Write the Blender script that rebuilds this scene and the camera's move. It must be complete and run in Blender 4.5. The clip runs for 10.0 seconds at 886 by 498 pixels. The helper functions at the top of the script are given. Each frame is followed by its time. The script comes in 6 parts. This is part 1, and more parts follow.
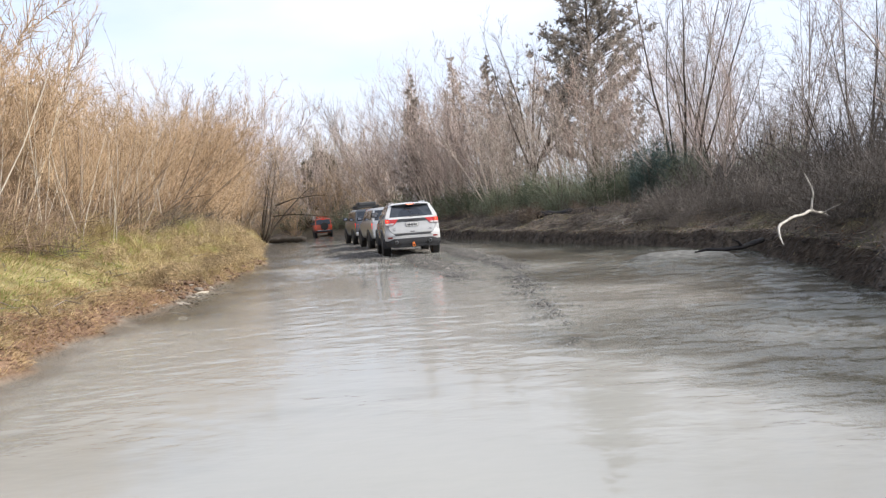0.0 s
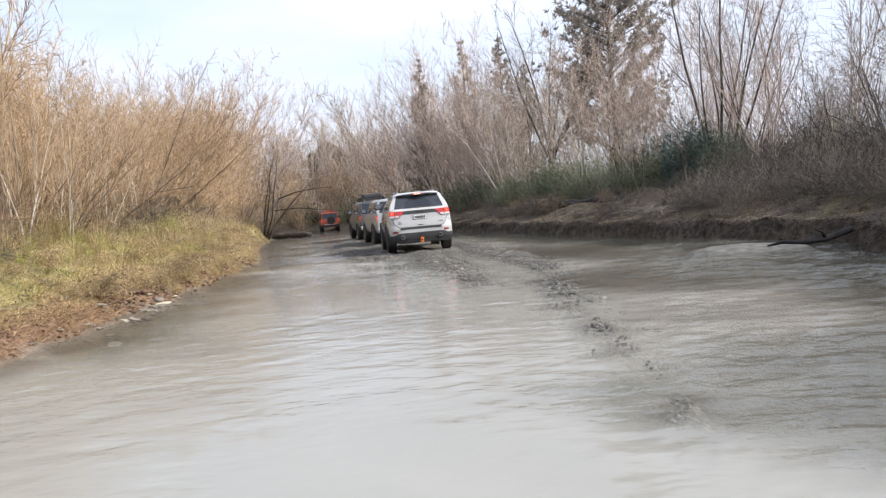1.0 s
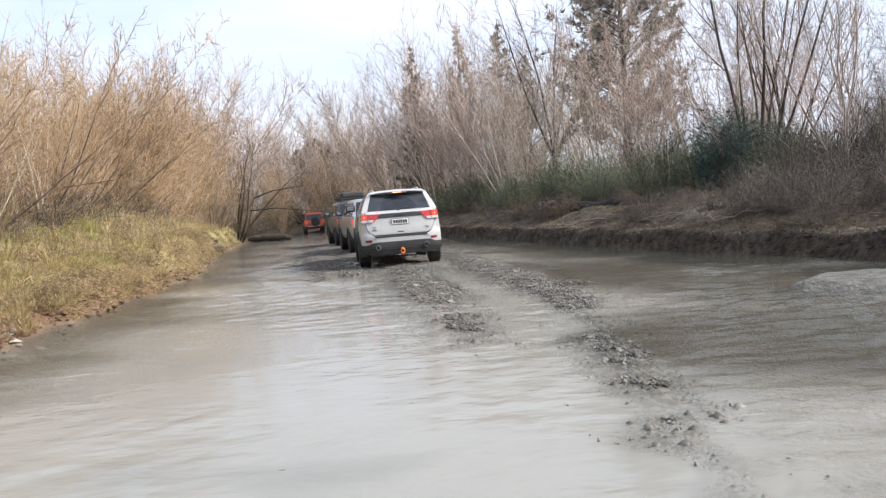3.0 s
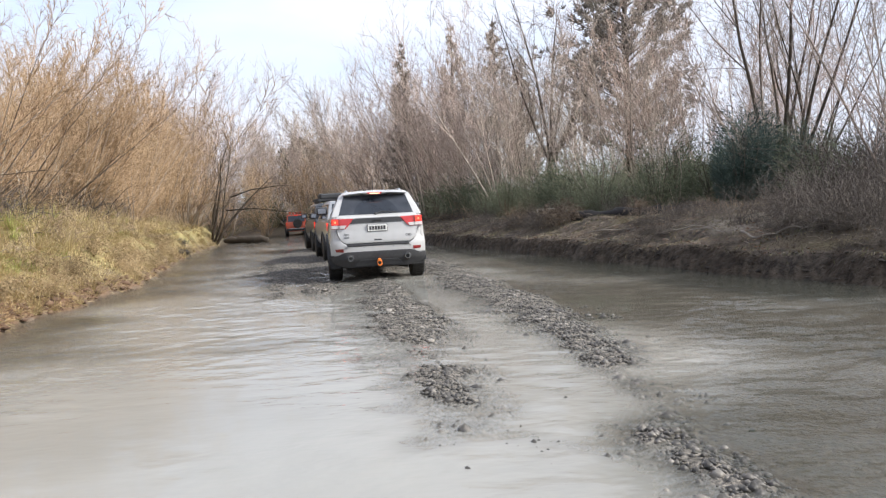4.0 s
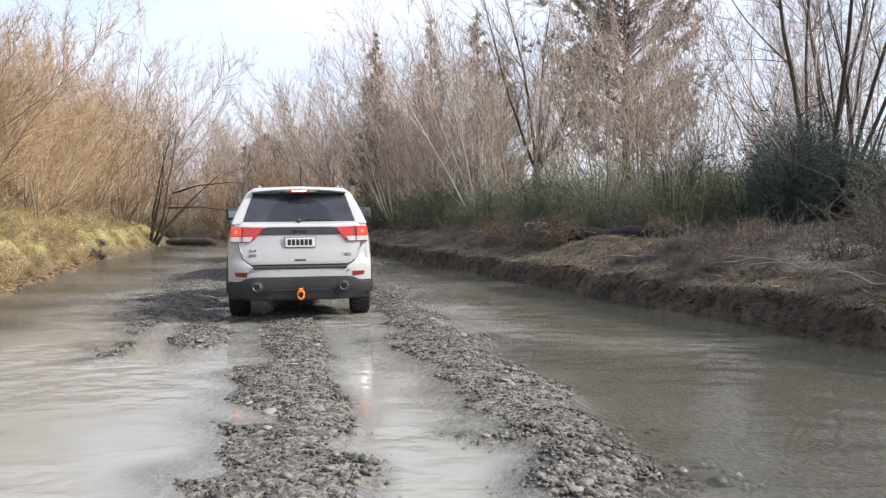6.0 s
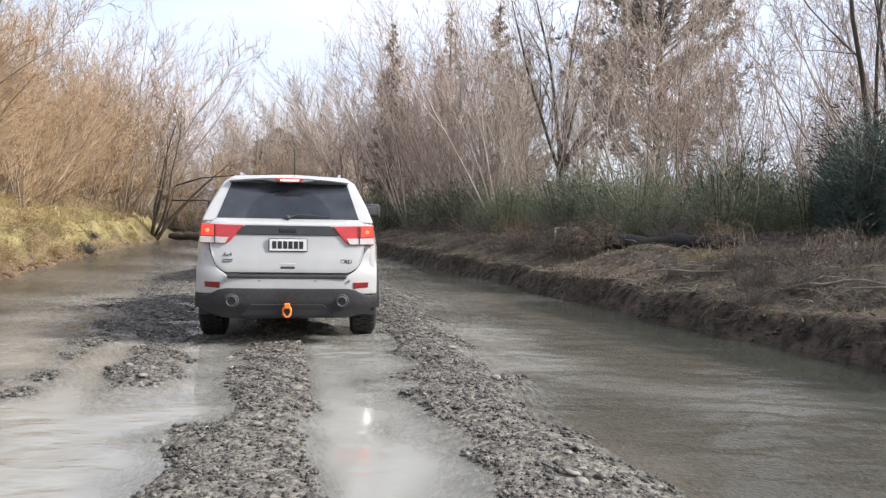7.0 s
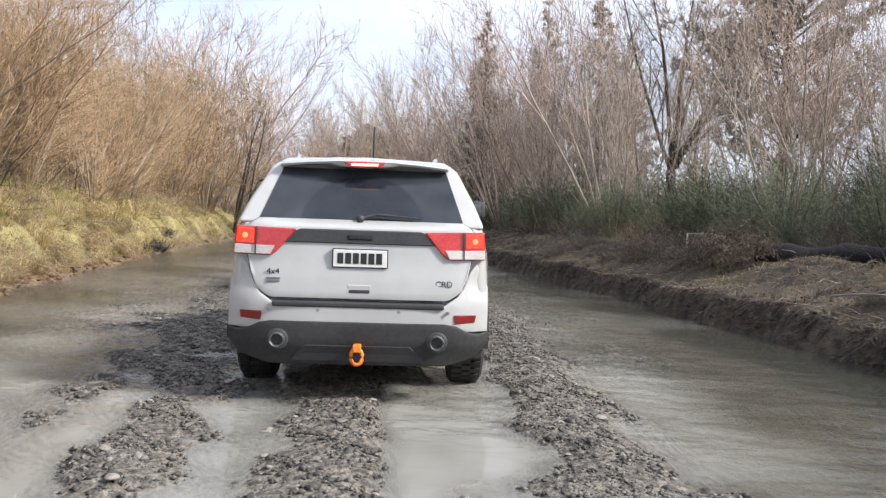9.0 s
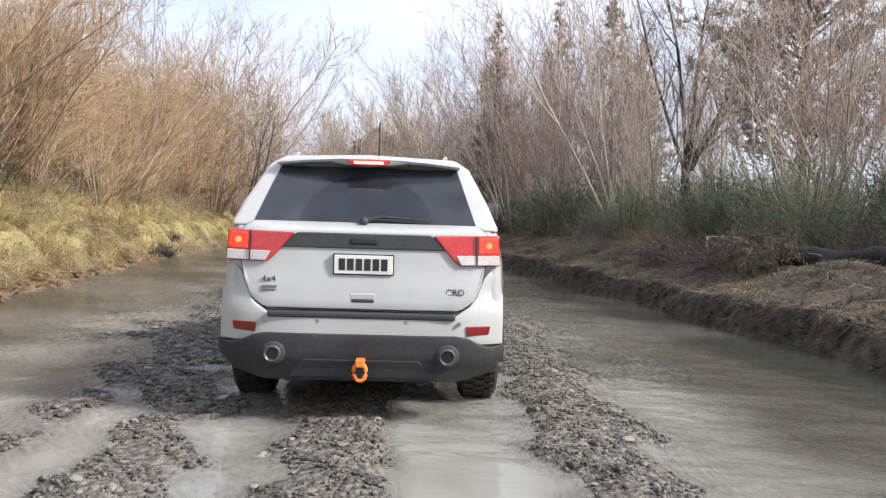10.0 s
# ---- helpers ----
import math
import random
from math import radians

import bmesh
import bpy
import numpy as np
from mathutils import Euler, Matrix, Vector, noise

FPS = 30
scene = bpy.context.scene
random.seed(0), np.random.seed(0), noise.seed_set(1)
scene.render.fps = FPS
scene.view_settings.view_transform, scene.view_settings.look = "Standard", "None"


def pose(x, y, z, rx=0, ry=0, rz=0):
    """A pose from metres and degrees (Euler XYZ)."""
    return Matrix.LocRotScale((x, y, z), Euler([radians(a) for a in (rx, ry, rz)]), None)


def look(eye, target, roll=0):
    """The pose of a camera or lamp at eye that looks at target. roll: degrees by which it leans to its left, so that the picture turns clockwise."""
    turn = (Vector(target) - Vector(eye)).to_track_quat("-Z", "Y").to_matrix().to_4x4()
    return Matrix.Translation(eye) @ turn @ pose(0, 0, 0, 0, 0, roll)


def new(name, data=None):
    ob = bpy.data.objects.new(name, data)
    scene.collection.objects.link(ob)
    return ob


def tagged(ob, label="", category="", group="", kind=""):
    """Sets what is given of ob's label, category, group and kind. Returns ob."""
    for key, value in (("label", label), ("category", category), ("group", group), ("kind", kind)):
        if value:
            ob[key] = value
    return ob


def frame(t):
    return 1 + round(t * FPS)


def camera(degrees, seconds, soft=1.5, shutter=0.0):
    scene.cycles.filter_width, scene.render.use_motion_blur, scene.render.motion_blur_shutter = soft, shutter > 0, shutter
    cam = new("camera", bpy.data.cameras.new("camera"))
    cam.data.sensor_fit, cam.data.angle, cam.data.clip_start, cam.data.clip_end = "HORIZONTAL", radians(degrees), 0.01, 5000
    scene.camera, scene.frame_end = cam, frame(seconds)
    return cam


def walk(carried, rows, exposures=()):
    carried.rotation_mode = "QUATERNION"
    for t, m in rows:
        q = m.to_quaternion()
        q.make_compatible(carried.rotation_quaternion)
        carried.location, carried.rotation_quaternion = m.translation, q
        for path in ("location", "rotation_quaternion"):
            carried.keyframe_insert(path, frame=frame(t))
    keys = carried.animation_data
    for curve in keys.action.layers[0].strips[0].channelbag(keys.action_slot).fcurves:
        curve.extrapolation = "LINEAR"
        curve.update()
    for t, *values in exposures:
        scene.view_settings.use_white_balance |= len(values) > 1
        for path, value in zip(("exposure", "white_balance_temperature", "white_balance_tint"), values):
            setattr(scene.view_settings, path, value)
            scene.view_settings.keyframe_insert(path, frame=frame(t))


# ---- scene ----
# ---- camera ----
cam = camera(56.3, 10.0, soft=1.3)
METRES, EYE, TILT, LEAN, TURN = 23.5, 1.39, -2.46, 4.29, 0.0
ROWS = [
    (0.0, 0.0, 0.0, 0.0, 0.0, 0.0, -0.0),
    (0.5, -0.0012, 0.0788, 0.0032, 0.45, -0.18, 0.25),
    (1.0, -0.0006, 0.1478, 0.0038, 0.83, -0.52, 0.81),
    (1.5, -0.0001, 0.2052, 0.0054, 0.85, -0.9, 0.87),
    (2.0, 0.0001, 0.2582, 0.0087, 0.85, -0.84, 0.6),
    (2.5, 0.003, 0.3171, 0.0116, 0.71, -0.63, 0.6),
    (4.0, 0.0072, 0.5121, 0.0206, -0.33, -0.09, -1.22),
    (4.5, 0.0105, 0.5711, 0.024, -0.79, 0.12, -2.12),
    (5.0, 0.0148, 0.6324, 0.0274, -1.37, 0.31, -2.96),
    (5.5, 0.0194, 0.6909, 0.031, -1.95, 0.45, -3.2),
    (7.0, 0.0167, 0.85, 0.0381, -1.32, 0.53, -5.31),
    (7.5, 0.0128, 0.8919, 0.0395, 0.48, 0.29, -5.91),
    (8.0, 0.008, 0.9263, 0.0412, 2.35, 0.06, -6.14),
    (8.5, 0.0036, 0.9537, 0.0416, 3.8, -0.08, -6.34),
    (9.0, 0.0005, 0.975, 0.0433, 4.64, -0.12, -6.38),
    (9.5, -0.0006, 0.9894, 0.0434, 5.18, -0.04, -6.33),
    (10.0, -0.0013, 0.9971, 0.0436, 5.41, 0.06, -6.23),
]
walk(cam, [(t, pose(0, 0, EYE, TILT, LEAN, TURN) @ pose(METRES * x, METRES * y, METRES * z, 90 + pitch, roll, yaw)) for t, x, y, z, yaw, pitch, roll in ROWS],
     exposures=[(0.0, 0.54, 5800, 9), (10.0, 0.54, 5800, 9)])

# ---- world and sun ----
SUN_AZ, SUN_EL = 103.0, 36.0       # clockwise from straight ahead; above the horizon
world = bpy.data.worlds.new("world")
scene.world = world
world.use_nodes = True
wn, wl = world.node_tree.nodes, world.node_tree.links
wn.clear()
sky = wn.new("ShaderNodeTexSky")
sky.sky_type, sky.sun_disc = "NISHITA", False
sky.sun_elevation, sky.sun_rotation = radians(SUN_EL), radians(SUN_AZ)
sky.dust_density = 2.5
blue = wn.new("ShaderNodeBackground")
blue.inputs["Strength"].default_value = 0.17
wl.new(sky.outputs["Color"], blue.inputs["Color"])
cloud = wn.new("ShaderNodeBackground")
cloud.inputs["Color"].default_value = (0.955, 0.945, 1.0, 1)
cloud.inputs["Strength"].default_value = 0.78
wtc = wn.new("ShaderNodeTexCoord")
wmap = wn.new("ShaderNodeMapping")
wmap.inputs["Scale"].default_value = (1.6, 1.6, 4.5)
wnoise = wn.new("ShaderNodeTexNoise")
wnoise.inputs["Scale"].default_value = 1.5
wnoise.inputs["Detail"].default_value = 6
wramp = wn.new("ShaderNodeValToRGB")
wramp.color_ramp.elements[0].position, wramp.color_ramp.elements[1].position = 0.33, 0.60
wramp.color_ramp.elements[0].color = (0.55, 0.55, 0.55, 1)
wmix = wn.new("ShaderNodeMixShader")
wout = wn.new("ShaderNodeOutputWorld")
wl.new(wtc.outputs["Generated"], wmap.inputs["Vector"])
wl.new(wmap.outputs["Vector"], wnoise.inputs["Vector"])
wl.new(wnoise.outputs["Fac"], wramp.inputs["Fac"])
wl.new(wramp.outputs["Color"], wmix.inputs["Fac"])
wl.new(blue.outputs["Background"], wmix.inputs[1])
wl.new(cloud.outputs["Background"], wmix.inputs[2])
wl.new(wmix.outputs["Shader"], wout.inputs["Surface"])

sun_data = bpy.data.lights.new("sun", "SUN")
sun_data.energy, sun_data.angle, sun_data.color = 4.8, radians(9.0), (1.0, 0.90, 0.76)
sun = new("sun", sun_data)
_a, _e = radians(SUN_AZ), radians(SUN_EL)
sun.matrix_world = look((math.sin(_a) * math.cos(_e) * 60, math.cos(_a) * math.cos(_e) * 60, math.sin(_e) * 60), (0, 0, 0))


# ---- materials ----
def material(name, dark, light, rough=0.8, scale=3.0, fine=40.0, bump=0.3, metal=0.0, spec=0.5, coords="Object", dist=0.02, random=0.0, coat=0.0, emit=None, through_light=0.0):
    """A surface between two base colours, mixed by a coarse and a fine noise, with relief; random: how much objects differ."""
    m = bpy.data.materials.new(name)
    m.use_nodes = True
    n, l = m.node_tree.nodes, m.node_tree.links
    b = n["Principled BSDF"]
    tc = n.new("ShaderNodeTexCoord")
    n1, n2 = n.new("ShaderNodeTexNoise"), n.new("ShaderNodeTexNoise")
    n1.inputs["Scale"].default_value, n2.inputs["Scale"].default_value = scale, fine
    n1.inputs["Detail"].default_value, n2.inputs["Detail"].default_value = 4, 5
    for k in (n1, n2):
        l.new(tc.outputs[coords], k.inputs["Vector"])
    mixf = n.new("ShaderNodeMath")
    mixf.operation = "MULTIPLY_ADD"
    mixf.inputs[1].default_value = 0.5
    l.new(n1.outputs["Fac"], mixf.inputs[0])
    half = n.new("ShaderNodeMath")
    half.operation = "MULTIPLY"
    half.inputs[1].default_value = 0.5
    l.new(n2.outputs["Fac"], half.inputs[0])
    l.new(half.outputs[0], mixf.inputs[2])
    fac = mixf.outputs[0]
    if random:
        oi = n.new("ShaderNodeObjectInfo")
        geo = n.new("ShaderNodeNewGeometry")
        ad = n.new("ShaderNodeMath")
        ad.operation = "ADD"
        l.new(oi.outputs["Random"], ad.inputs[0])
        l.new(geo.outputs["Random Per Island"], ad.inputs[1])
        ma = n.new("ShaderNodeMath")
        ma.operation = "MULTIPLY_ADD"
        ma.inputs[1].default_value = random * 0.5
        l.new(ad.outputs[0], ma.inputs[0])
        l.new(fac, ma.inputs[2])
        sub = n.new("ShaderNodeMath")
        sub.operation = "SUBTRACT"
        sub.inputs[1].default_value = random * 0.5
        l.new(ma.outputs[0], sub.inputs[0])
        fac = sub.outputs[0]
    ramp = n.new("ShaderNodeValToRGB")
    ramp.color_ramp.elements[0].position, ramp.color_ramp.elements[1].position = 0.32, 0.68
    ramp.color_ramp.elements[0].color, ramp.color_ramp.elements[1].color = (*dark, 1), (*light, 1)
    l.new(fac, ramp.inputs["Fac"])
    l.new(ramp.outputs["Color"], b.inputs["Base Color"])
    b.inputs["Roughness"].default_value, b.inputs["Metallic"].default_value = rough, metal
    b.inputs["Specular IOR Level"].default_value = spec
    b.inputs["Coat Weight"].default_value = coat
    b.inputs["Coat Roughness"].default_value = 0.04
    if bump:
        bp = n.new("ShaderNodeBump")
        bp.inputs["Strength"].default_value, bp.inputs["Distance"].default_value = bump, dist
        l.new(n2.outputs["Fac"], bp.inputs["Height"])
        l.new(bp.outputs["Normal"], b.inputs["Normal"])
    if emit:
        b.inputs["Emission Color"].default_value = (*emit[:3], 1)
        em = n.new("ShaderNodeMapRange")
        em.inputs["From Min"].default_value, em.inputs["From Max"].default_value = 0.35, 0.65
        em.inputs["To Min"].default_value, em.inputs["To Max"].default_value = emit[3] * 0.7, emit[3] * 1.3
        l.new(n2.outputs["Fac"], em.inputs["Value"])
        l.new(em.outputs["Result"], b.inputs["Emission Strength"])
    if through_light:
        tr, mx = n.new("ShaderNodeBsdfTranslucent"), n.new("ShaderNodeMixShader")
        l.new(ramp.outputs["Color"], tr.inputs["Color"])
        mx.inputs["Fac"].default_value = through_light
        l.new(b.outputs["BSDF"], mx.inputs[1])
        l.new(tr.outputs["BSDF"], mx.inputs[2])
        l.new(mx.outputs["Shader"], n["Material Output"].inputs["Surface"])
    return m


def attribute_node(m, name):
    a = m.node_tree.nodes.new("ShaderNodeAttribute")
    a.attribute_name = name
    return a.outputs["Fac"]


def ground_material():
    """Soil, grass, gravel and sand, told apart by the sheet's own cover values."""
    m = material("ground_soil", (0.090, 0.069, 0.048), (0.205, 0.160, 0.112), 0.95, 0.9, 22, 1.0, dist=0.06, spec=0.2)
    n, l = m.node_tree.nodes, m.node_tree.links
    b = n["Principled BSDF"]
    base = b.inputs["Base Color"].links[0].from_socket
    tc = n.new("ShaderNodeTexCoord")

    def layer(sock, fac, dark, light, scale):
        t = n.new("ShaderNodeTexNoise")
        t.inputs["Scale"].default_value, t.inputs["Detail"].default_value = scale, 6
        l.new(tc.outputs["Object"], t.inputs["Vector"])
        r = n.new("ShaderNodeValToRGB")
        r.color_ramp.elements[0].position, r.color_ramp.elements[1].position = 0.36, 0.64
        r.color_ramp.elements[0].color, r.color_ramp.elements[1].color = (*dark, 1), (*light, 1)
        l.new(t.outputs["Fac"], r.inputs["Fac"])
        mx = n.new("ShaderNodeMix")
        mx.data_type = "RGBA"
        l.new(attribute_node(m, fac), mx.inputs["Factor"])
        l.new(sock, mx.inputs["A"])
        l.new(r.outputs["Color"], mx.inputs["B"])
        return mx.outputs["Result"]

    s = layer(base, "grass", (0.18, 0.155, 0.062), (0.37, 0.315, 0.150), 2.2)
    s = layer(s, "gravel", (0.075, 0.069, 0.060), (0.25, 0.225, 0.19), 16)
    # dark mud of the cut face, and the right ledge's painted shade
    s = layer(s, "mud", (0.031, 0.026, 0.021), (0.105, 0.085, 0.066), 7)
    s = layer(s, "sand", (0.19, 0.16, 0.125), (0.33, 0.29, 0.235), 5)
    s = layer(s, "clay", (0.115, 0.066, 0.040), (0.25, 0.155, 0.095), 9)
    s = layer(s, "wet_silt", (0.115, 0.110, 0.098), (0.21, 0.202, 0.182), 6)
    l.new(s, b.inputs["Base Color"])
    return m


def water_material():
    m = bpy.data.materials.new("river_water")
    m.use_nodes = True
    n, l = m.node_tree.nodes, m.node_tree.links
    b = n["Principled BSDF"]
    tc, mp = n.new("ShaderNodeTexCoord"), n.new("ShaderNodeMapping")
    mp.inputs["Rotation"].default_value = (0, 0, radians(8))
    mp.inputs["Scale"].default_value = (0.8, 1.25, 1.0)
    l.new(tc.outputs["Object"], mp.inputs["Vector"])
    hs = []
    for sc, de in ((3.2, 2), (9.0, 2)):
        t = n.new("ShaderNodeTexNoise")
        t.inputs["Scale"].default_value, t.inputs["Detail"].default_value = sc, de
        t.inputs["Distortion"].default_value = 0.25
        l.new(mp.outputs["Vector"], t.inputs["Vector"])
        hs.append(t.outputs["Fac"])
    prev = None
    chop = n.new("ShaderNodeMapRange")
    chop.inputs["To Min"].default_value, chop.inputs["To Max"].default_value = 0.14, 0.95
    l.new(attribute_node(m, "chop"), chop.inputs["Value"])
    for h, dist in zip(hs, (0.030, 0.008)):
        bp = n.new("ShaderNodeBump")
        bp.inputs["Distance"].default_value = dist
        l.new(chop.outputs["Result"], bp.inputs["Strength"])
        l.new(h, bp.inputs["Height"])
        if prev:
            l.new(prev, bp.inputs["Normal"])
        prev = bp.outputs["Normal"]
    l.new(prev, b.inputs["Normal"])
    r = n.new("ShaderNodeValToRGB")
    r.color_ramp.elements[0].position, r.color_ramp.elements[1].position = 0.38, 0.62
    r.color_ramp.elements[0].color, r.color_ramp.elements[1].color = (0.078, 0.082, 0.066, 1), (0.375, 0.366, 0.328, 1)
    big = n.new("ShaderNodeTexNoise")
    big.inputs["Scale"].default_value, big.inputs["Detail"].default_value = 0.28, 4
    l.new(mp.outputs["Vector"], big.inputs["Vector"])
    silt = n.new("ShaderNodeMath")
    silt.operation = "MULTIPLY_ADD"
    silt.inputs[1].default_value = 0.34
    l.new(attribute_node(m, "silt"), silt.inputs[0])
    half = n.new("ShaderNodeMath")
    half.operation = "MULTIPLY_ADD"
    half.inputs[1].default_value, half.inputs[2].default_value = 0.75, -0.03
    l.new(big.outputs["Fac"], half.inputs[0])
    l.new(half.outputs[0], silt.inputs[2])
    l.new(silt.outputs[0], r.inputs["Fac"])
    l.new(r.outputs["Color"], b.inputs["Base Color"])
    b.inputs["Roughness"].default_value, b.inputs["IOR"].default_value = 0.035, 1.333
    murk = n.new("ShaderNodeMapRange")
    murk.inputs["From Min"].default_value, murk.inputs["From Max"].default_value = 0.0, 0.30
    murk.inputs["To Min"].default_value, murk.inputs["To Max"].default_value = 0.15, 0.62
    l.new(attribute_node(m, "depth"), murk.inputs["Value"])
    cloudy = n.new("ShaderNodeMath")
    cloudy.operation, cloudy.use_clamp = "MULTIPLY_ADD", True
    cloudy.inputs[1].default_value = 0.24
    l.new(attribute_node(m, "silt"), cloudy.inputs[0])
    l.new(murk.outputs["Result"], cloudy.inputs[2])
    l.new(cloudy.outputs[0], b.inputs["Alpha"])
    return m


M_GROUND, M_WATER = ground_material(), water_material()
M_STONE = material("river_stone", (0.070, 0.060, 0.048), (0.24, 0.20, 0.155), 0.8, 6, 60, 0.4, random=0.7)
M_PEBBLE = material("wet_pebble", (0.060, 0.055, 0.048), (0.265, 0.24, 0.205), 0.55, 9, 60, 0.3, random=0.9)
M_GRASS = material("dry_grass", (0.31, 0.235, 0.104), (0.74, 0.61, 0.335), 0.85, 1.1, 20, 0, random=0.7, spec=0.2, through_light=0.4)
M_GREEN = material("green_grass", (0.22, 0.255, 0.066), (0.48, 0.49, 0.16), 0.85, 0.6, 20, 0, random=0.6, spec=0.2, through_light=0.4)
M_ORANGE = material("willow_bark_warm", (0.195, 0.133, 0.078), (0.50, 0.355, 0.212), 0.85, 2, 30, 0.2, random=0.5, spec=0.2)
M_PALE = material("pale_bark", (0.40, 0.35, 0.28), (0.66, 0.60, 0.50), 0.85, 2, 30, 0.2, random=0.5, spec=0.2)
M_GREY = material("bare_bark_grey", (0.195, 0.158, 0.127), (0.549, 0.463, 0.380), 0.85, 2, 30, 0.2, random=0.5, spec=0.2)
M_DARKTWIG = material("dark_twigs", (0.10, 0.08, 0.064), (0.28, 0.23, 0.185), 0.9, 2, 30, 0.2, random=0.5, spec=0.2)
M_DARKBARK = material("dark_bark", (0.042, 0.033, 0.026), (0.115, 0.092, 0.070), 0.9, 3, 30, 0.4, random=0.4, spec=0.2)
M_NEEDLE = material("pine_needles", (0.085, 0.080, 0.066), (0.34, 0.298, 0.252), 0.6, 1.5, 20, 0, random=0.9, through_light=0.45)
M_SPIRE = material("spire_needles", (0.12, 0.104, 0.078), (0.48, 0.41, 0.325), 0.65, 1.0, 20, 0, random=0.8, through_light=0.3)
M_OLIVE = material("olive_needles", (0.075, 0.068, 0.042), (0.20, 0.175, 0.11), 0.7, 0.8, 12, 0, random=0.6, through_light=0.3)
M_CROWN = material("fine_twigs", (0.212, 0.164, 0.138), (0.55, 0.438, 0.372), 0.85, 0.6, 30, 0, random=0.6, spec=0.2)
M_REDCROWN = material("reddish_twigs", (0.25, 0.180, 0.140), (0.56, 0.425, 0.340), 0.85, 0.6, 30, 0, random=0.6, spec=0.2)
M_WARMCROWN = material("warm_fine_twigs", (0.24, 0.160, 0.092), (0.58, 0.41, 0.255), 0.85, 0.6, 30, 0, random=0.6, spec=0.2)
M_TANSTEM = material("tan_stems", (0.26, 0.195, 0.125), (0.56, 0.44, 0.30), 0.85, 2, 30, 0.2, random=0.5, spec=0.2)
M_BROOM = material("broom_green", (0.074, 0.088, 0.056), (0.30, 0.315, 0.205), 0.75, 1, 12, 0, random=0.7, spec=0.3, through_light=0.4)
M_BROOMDARK = material("broom_dark_green", (0.026, 0.047, 0.043), (0.095, 0.128, 0.108), 0.75, 1, 12, 0, random=0.7, spec=0.3, through_light=0.2)
M_LIPGRASS = material("olive_straw_grass", (0.105, 0.102, 0.052), (0.42, 0.37, 0.22), 0.85, 1.1, 20, 0, random=0.8, spec=0.2, through_light=0.4)
M_BRUSH = material("dead_brush", (0.046, 0.037, 0.031), (0.175, 0.142, 0.115), 0.9, 2, 20, 0, random=0.7, spec=0.2)
# bramble darkened and greyed: the right bank's shade is in the colour
M_BRAMBLE = material("dead_bramble", (0.050, 0.043, 0.038), (0.172, 0.147, 0.125), 0.9, 2, 20, 0, random=0.7, spec=0.2)
M_WARMBRUSH = material("warm_brush", (0.17, 0.125, 0.080), (0.43, 0.335, 0.225), 0.9, 2, 20, 0, random=0.7, spec=0.2)
M_THICKET = material("thicket_brush", (0.105, 0.074, 0.050), (0.32, 0.228, 0.150), 0.9, 2, 20, 0, random=0.7, spec=0.2)
# M_THICKET again with the right bank's cool shade put into its colour
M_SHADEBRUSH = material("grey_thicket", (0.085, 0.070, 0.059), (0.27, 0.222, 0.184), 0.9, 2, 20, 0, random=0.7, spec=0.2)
M_OLDLOG = material("old_log", (0.045, 0.036, 0.027), (0.125, 0.098, 0.072), 0.85, 4, 25, 0.7, dist=0.03)
M_BLEACHED = material("bleached_wood", (0.26, 0.23, 0.19), (0.62, 0.58, 0.51), 0.8, 9, 40, 0.5)
M_LOG = material("wet_log", (0.013, 0.013, 0.015), (0.044, 0.041, 0.041), 0.9, 4, 25, 0.7, dist=0.03, spec=0.15)
M_ROOT = material("dark_root", (0.026, 0.021, 0.017), (0.090, 0.070, 0.054), 0.9, 2, 20, 0, random=0.7, spec=0.2)
M_WHITE = material("white_paint", (0.405, 0.400, 0.388), (0.475, 0.470, 0.460), 0.26, 1.6, 6, 0.0, coat=0.7)
M_SILVER = material("silver_paint", (0.30, 0.31, 0.32), (0.44, 0.45, 0.46), 0.35, 1.5, 25, 0.02, metal=0.4, coat=0.6)
M_DARKPAINT = material("dark_grey_paint", (0.030, 0.034, 0.042), (0.075, 0.080, 0.09), 0.35, 1.5, 25, 0.02, coat=0.6)
M_ORANGEPAINT = material("orange_red_paint", (0.42, 0.060, 0.020), (0.62, 0.11, 0.035), 0.4, 1.5, 25, 0.02, coat=0.5)
M_PLASTIC = material("black_plastic", (0.022, 0.023, 0.026), (0.05, 0.05, 0.052), 0.6, 3, 60, 0.15, dist=0.005)
M_MUDDY = material("muddy_grey_plastic", (0.014, 0.014, 0.016), (0.040, 0.039, 0.039), 0.7, 3, 40, 0.15, dist=0.005)
M_GLASS = material("tinted_glass", (0.010, 0.012, 0.016), (0.024, 0.028, 0.036), 0.07, 1.5, 6, 0.0, spec=0.6)
M_REARGLASS = material("dusty_rear_glass", (0.010, 0.012, 0.016), (0.024, 0.028, 0.036), 0.07, 1.5, 6, 0.0, spec=0.6)


